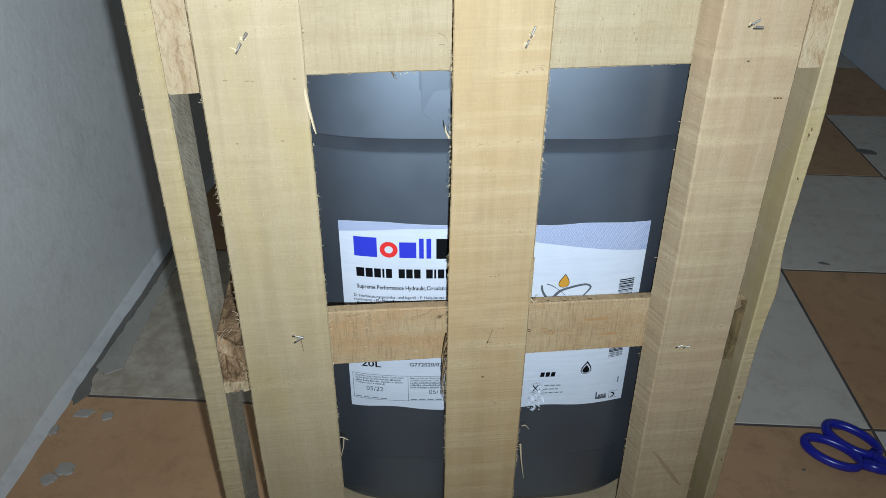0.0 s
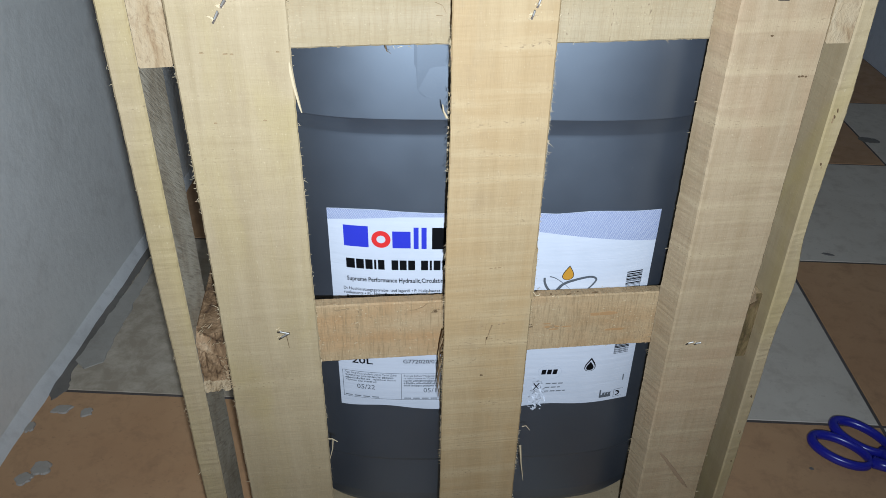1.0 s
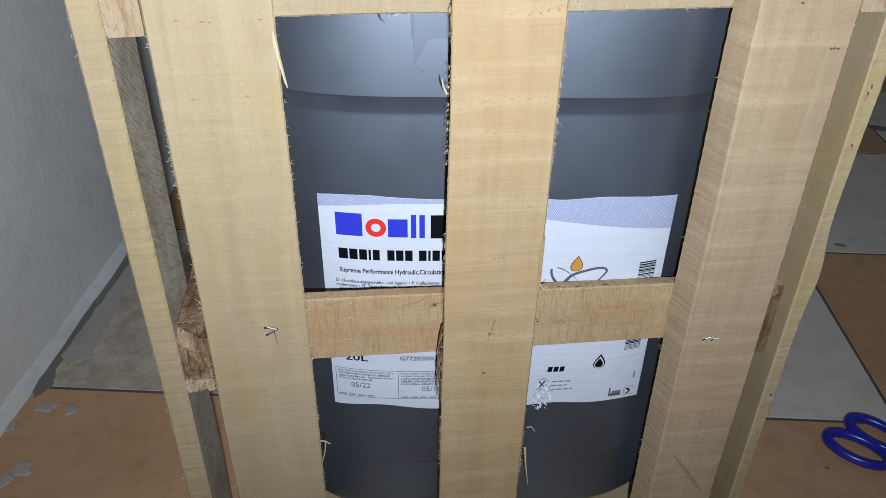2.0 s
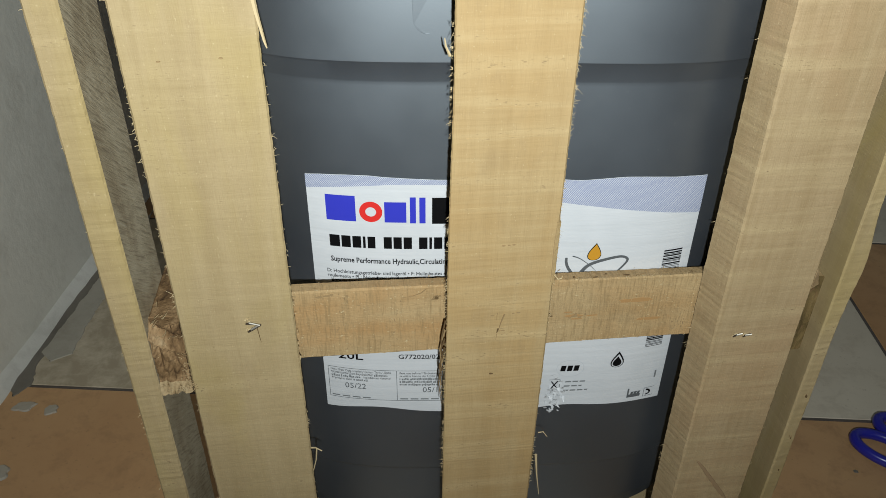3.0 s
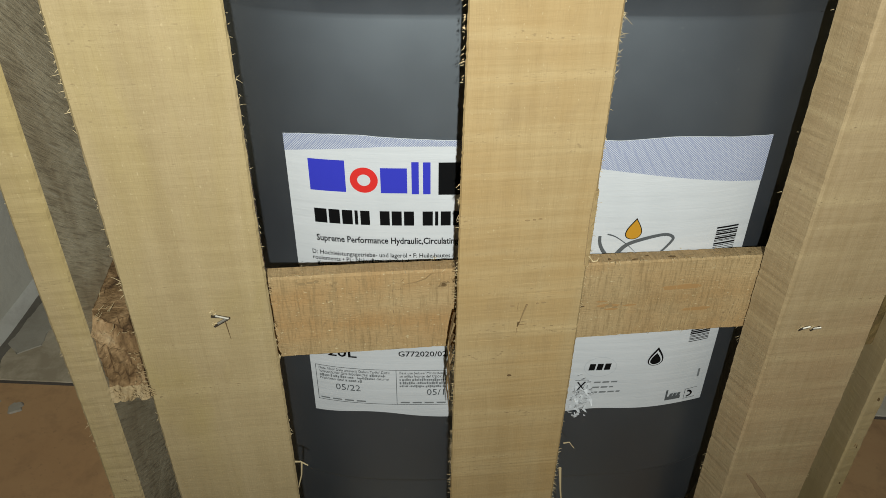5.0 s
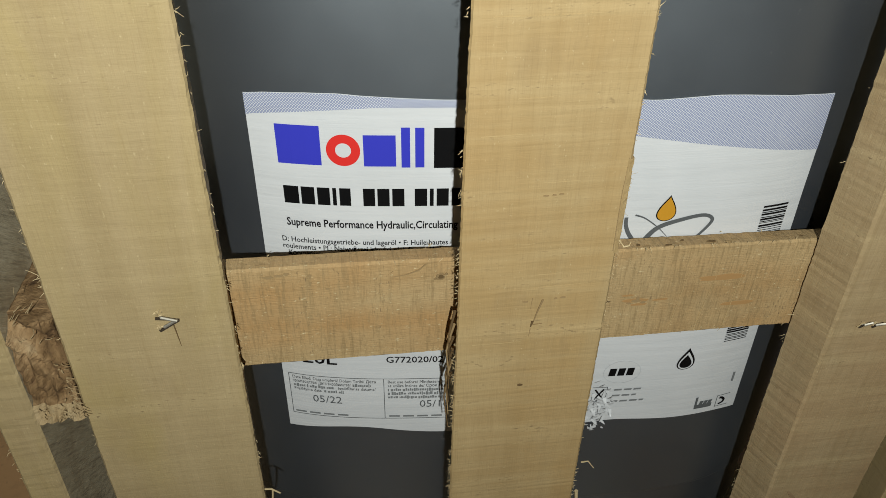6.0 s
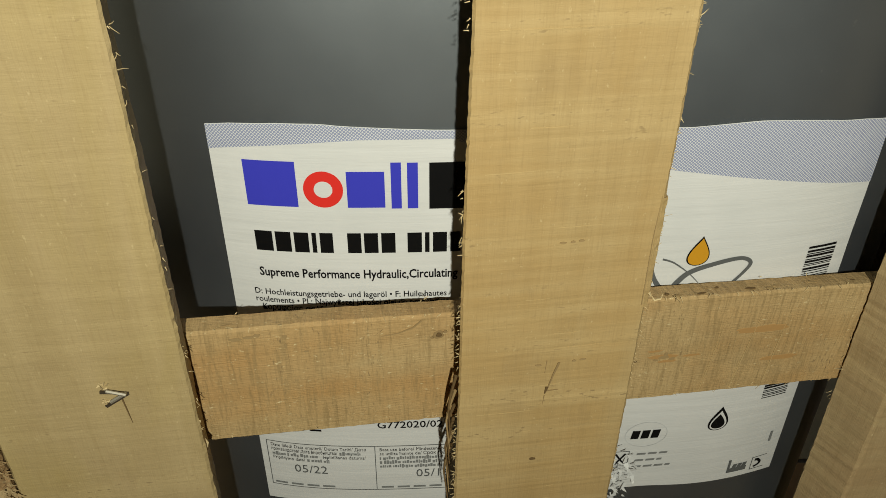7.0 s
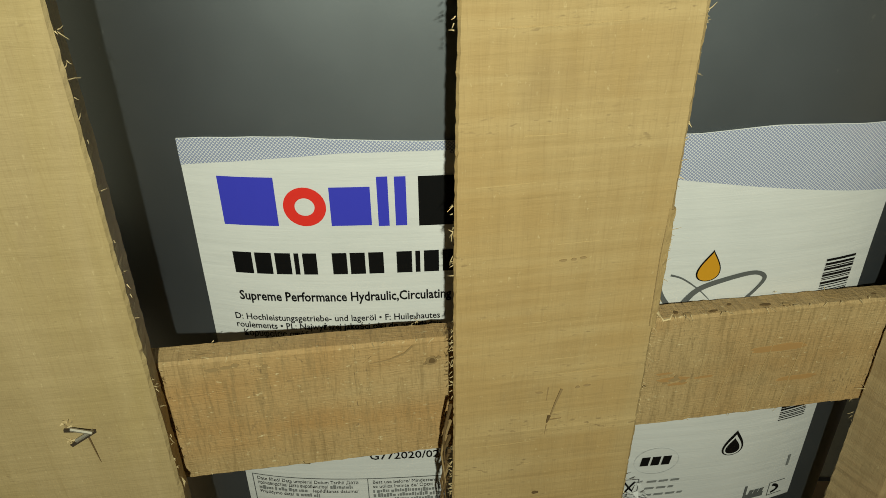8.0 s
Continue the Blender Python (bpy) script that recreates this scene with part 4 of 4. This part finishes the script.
words("small_print", "Pripildymo data/", -0.0995, 0.2078, 0.0017, BLACK, 0.0125)
words("small_print", "Best use before/ Mindestens ha", -0.0582, 0.2147, 0.0017, BLACK, 0.0255)
words("small_print", "se utiliza înainte de/ Срок год", -0.0582, 0.2124, 0.0017, BLACK, 0.0255)
rnd = random.Random(5)
for x0, x1, z0 in ((-0.0735, -0.0645, 0.2124), (-0.0995, -0.0810, 0.2101), (-0.0862, -0.0768, 0.2078), (-0.0582, -0.0330, 0.2101), (-0.0582, -0.0330, 0.2078), (-0.0582, -0.0330, 0.2055)):
    x = x0
    while x < x1 - 0.001:
        l = rnd.uniform(0.0004, 0.0011)
        bar("small_print_bar", FADED_INK, x, min(x + l, x1), z0 + rnd.choice((0, 0, -0.0003)), z0 + rnd.choice((0.0010, 0.0012, 0.0016)))
        x += l + (0.0007 if rnd.random() < 0.18 else 0.00022)
for x0 in (-0.1000, -0.0580):
    for k in range(4):
        if x0 + k * 0.006 < -0.036:
            bar("small_print_bar", FADED_INK, x0 + k * 0.0063, x0 + k * 0.0063 + 0.0048, 0.1937, 0.1946)
for x0, x1, z0, z1 in ((-0.1013, -0.0310, 0.2172, 0.2175), (-0.1013, -0.0310, 0.1926, 0.1929), (-0.1014, -0.1011, 0.1926, 0.2172), (-0.0600, -0.0597, 0.1926, 0.2172)):
    bar("table_rule", GREY_INK, x0, x1, z0, z1)

# emblem of a drop over crossing loops
part("emblem_drop", wrapped(drop_bm(0.0496, 0.2962, 0.3078, 0.0086, 0.0008), INK - 0.00002), BLACK, label)
part("emblem_drop", wrapped(drop_bm(0.0496, 0.2966, 0.3070, 0.0077, 0.0008), INK + 0.0001), GOLD, label)
stroke("emblem_loop", GREY_INK, [(0.0380, 0.2994), (0.0420, 0.2978), (0.0476, 0.2935), (0.0520, 0.2890)], 0.0008, 0.0002)
stroke("emblem_loop", GREY_INK, [(0.0428, 0.2872), (0.0476, 0.2932), (0.0563, 0.2965), (0.0650, 0.2981), (0.0690, 0.2960), (0.0672, 0.2920), (0.0630, 0.2870)], 0.0022, 0.0010)
stroke("emblem_loop", GREY_INK, [(0.0346, 0.2985), (0.0349, 0.2950), (0.0365, 0.2910), (0.0400, 0.2860)], 0.0014, 0.0018)

# bar code: a ladder of level strokes
z = 0.2995
rnd = random.Random(11)
while z > 0.2285:
    h = rnd.choice((0.0003, 0.0004, 0.0006, 0.0009))
    bar("code_stroke", BLACK, 0.0899, 0.1008, z - h, z)
    z -= h + rnd.choice((0.0003, 0.0004, 0.0007))

# certification mark, drops and pictograms
for k in range(3):
    bar("mark_block", BLACK, 0.0391 + k * 0.0040, 0.0391 + k * 0.0040 + 0.0031, 0.2147, 0.2191, 0.0006)
part("mark_ring", wrapped(ring_bm(0.0452, 0.2168, 0.0085, 0.0068, 0.0003, 0.0003)), PALE_INK, label)
part("flame_drop", wrapped(drop_bm(0.0737, 0.2155, 0.2282, 0.0092, 0.0006)), BLACK, label)
part("flame_drop", wrapped(drop_bm(0.0737, 0.2160, 0.2262, 0.0076, 0.0005), INK + 0.0001), PAPER, label)
part("flame_drop", wrapped(drop_bm(0.0737, 0.2167, 0.2245, 0.0062, 0.0002), INK + 0.0002), BLACK, label)
for r, (a, b) in enumerate(((0.0430, 0.0553), (0.0425, 0.0535), (0.0420, 0.0575))):
    x = a
    while x < b:
        bar("small_print_bar", FADED_INK, x, min(b, x + 0.0035), 0.2054 - r * 0.0036, 0.2064 - r * 0.0036, 0.0003)
        x += 0.0045
for x0, x1, z0, z1 in ((0.0331, 0.0400, 0.2077, 0.2080), (0.0331, 0.0400, 0.1990, 0.1993), (0.0397, 0.0400, 0.1990, 0.2080)):
    bar("table_rule", GREY_INK, x0, x1, z0, z1)
stroke("cross_mark", BLACK, [(0.0345, 0.2004), (0.0385, 0.2066)], 0.0008, 0.0008)
stroke("cross_mark", BLACK, [(0.0345, 0.2066), (0.0385, 0.2004)], 0.0008, 0.0008, INK + 0.0001)
bm = bar_bm(0.0842, 0.0930, 0.1880, 0.1905)
bar_bm(0.0842, 0.0853, 0.1905, 0.1956, 0, bm)
for k in range(3):
    bar_bm(0.0862 + k * 0.0022, 0.0880 + k * 0.0022, 0.1905, 0.1926, 0.0006, bm)
part("factory_mark", wrapped(bm), GREY_INK, label)
for x0, x1, z0, z1 in ((0.0952, 0.1022, 0.1938, 0.1941), (0.0952, 0.1020, 0.1868, 0.1871), (0.0952, 0.0955, 0.1868, 0.1941)):
    bar("table_rule", GREY_INK, x0, x1, z0, z1)
stroke("arrow_mark", BLACK, [(0.0968, 0.1882), (0.0988, 0.1890), (0.0994, 0.1905), (0.0982, 0.1920), (0.0968, 0.1924)], 0.0010, 0.0014)
bar("small_print_bar", FADED_INK, 0.1003, 0.1014, 0.2020, 0.2078)

# shredded film where the label has been scraped
bm = bmesh.new()
rnd = random.Random(21)
for i in range(70):
    x, z = 0.0365 + rnd.gauss(0, 0.0030), 0.1965 + rnd.gauss(0, 0.0062)
    a = rnd.uniform(0, 6.28)
    l, w = rnd.uniform(0.0012, 0.0040), rnd.uniform(0.0003, 0.0011)
    lift = rnd.uniform(0.0003, 0.0020)
    d, q = Vector((math.cos(a), 0, math.sin(a))) * l, Vector((-math.sin(a), 0, math.cos(a))) * w
    y = face(x) - 0.0011
    p = Vector((x, y, z))
    t = Vector((0, -lift, 0))
    vs = [bm.verts.new(v) for v in (p - q, p + q, p + q * 0.8 + d * 0.5 + t * 0.6, p - q * 0.8 + d * 0.5 + t * 0.6, p + d + t)]
    bm.faces.new(vs[:4])
    bm.faces.new((vs[3], vs[2], vs[4]))
tagged(part("torn_shred", bm, PAPER, label), kind="stuff")


# ---- the scissors on the floor ----
scissors = tagged(new("scissors"), "blue plastic-handled scissors lying closed on the tiles", "scissors")
scissors.matrix_world = pose(0.3885, 0.5935, 0.0, 0, 0, -41)


def loop_bm(cx, cy, rx, ry, turn, r, z, n=44, sides=10):
    bm = bmesh.new()
    rings = []
    for k in range(n):
        a = 2 * math.pi * k / n
        e = Vector((rx * math.cos(a), ry * math.sin(a), 0))
        nrm = Vector((math.cos(a) / rx, math.sin(a) / ry, 0)).normalized()
        rot = Matrix.Rotation(radians(turn), 3, "Z")
        c, nn = rot @ e + Vector((cx, cy, z)), rot @ nrm
        w = r * (1.15 - 0.2 * math.cos(a))
        rings.append([bm.verts.new(c + nn * (w * math.cos(2 * math.pi * j / sides)) + Vector((0, 0, 0.0052 * math.sin(2 * math.pi * j / sides)))) for j in range(sides)])
    for i in range(n):
        a, b = rings[i], rings[(i + 1) % n]
        for j in range(sides):
            bm.faces.new((a[j], b[j], b[(j + 1) % sides], a[(j + 1) % sides]))
    bmesh.ops.recalc_face_normals(bm, faces=bm.faces[:])
    return bm


for s, name in ((1, "handle"), (-1, "handle")):
    h = part(name, loop_bm(-0.004 + (0.004 if s > 0 else -0.004), s * 0.0160, 0.0275, 0.0148, -s * 4, 0.0036, 0.0055 + (0.001 if s > 0 else 0)), SCISSOR_BLUE, scissors, smooth=True)
    bm = strand(bmesh.new(), [(0.020, s * 0.010, 0.0062), (0.034, s * 0.0055, 0.0062), (0.046, s * -0.001, 0.0060), (0.056, s * -0.004, 0.0055)], 0.0062, 0.0048, 10)
    part("shank", bm, SCISSOR_BLUE, h, smooth=True)
    bm = bmesh.new()
    base = 0.0030 + (0.0016 if s > 0 else 0)
    lower = [bm.verts.new((x, y, base)) for x, y in ((0.050, s * -0.0075), (0.050, s * 0.0035), (0.080, s * 0.006), (0.150, s * 0.001))]
    upper = [bm.verts.new((v.co.x, v.co.y * 0.9, base + 0.0014)) for v in lower]
    bm.faces.new(lower[::-1])
    bm.faces.new(upper)
    for k in range(4):
        bm.faces.new((lower[k], lower[(k + 1) % 4], upper[(k + 1) % 4], upper[k]))
    bmesh.ops.recalc_face_normals(bm, faces=bm.faces[:])
    part("blade", bm, BLADE, scissors, "steel blade")

# ---- floor tiles, laid as a checkerboard ----
XS = [-0.484, -0.179, 0.126, 0.431, 0.700, 0.985]
YS = [-1.205, -0.900, -0.595, -0.290, 0.015, 0.320, 0.628, 0.940, 1.249, 1.531, 1.830, 2.130, 2.430, 2.735]
GAP = 0.0018
for i in range(len(XS) - 1):
    for j in range(len(YS) - 1):
        x0, x1, y0, y1 = max(XS[i], X0) + GAP, min(XS[i + 1], X1) - GAP, YS[j] + GAP, YS[j + 1] - GAP
        cx, cy = (x0 + x1) / 2, (y0 + y1) / 2
        bm = bmesh.new()
        w, d, c = (x1 - x0) / 2, (y1 - y0) / 2, 0.0006
        low = [bm.verts.new(p) for p in ((-w, -d, -0.006), (w, -d, -0.006), (w, d, -0.006), (-w, d, -0.006))]
        rim = [bm.verts.new((v.co.x, v.co.y, -c)) for v in low]
        top = [bm.verts.new((v.co.x - math.copysign(c, v.co.x), v.co.y - math.copysign(c, v.co.y), 0)) for v in low]
        bm.faces.new(top)
        for k in range(4):
            m2 = (k + 1) % 4
            bm.faces.new((low[k], low[m2], rim[m2], rim[k]))
            bm.faces.new((rim[k], rim[m2], top[m2], top[k]))
        tile = part("tile", bm, (CREAM_BROWNER if x0 < -0.2 else CREAM) if (i + j) % 2 == 0 else ORANGE, floor)
        tile.location = (cx, cy, 0)
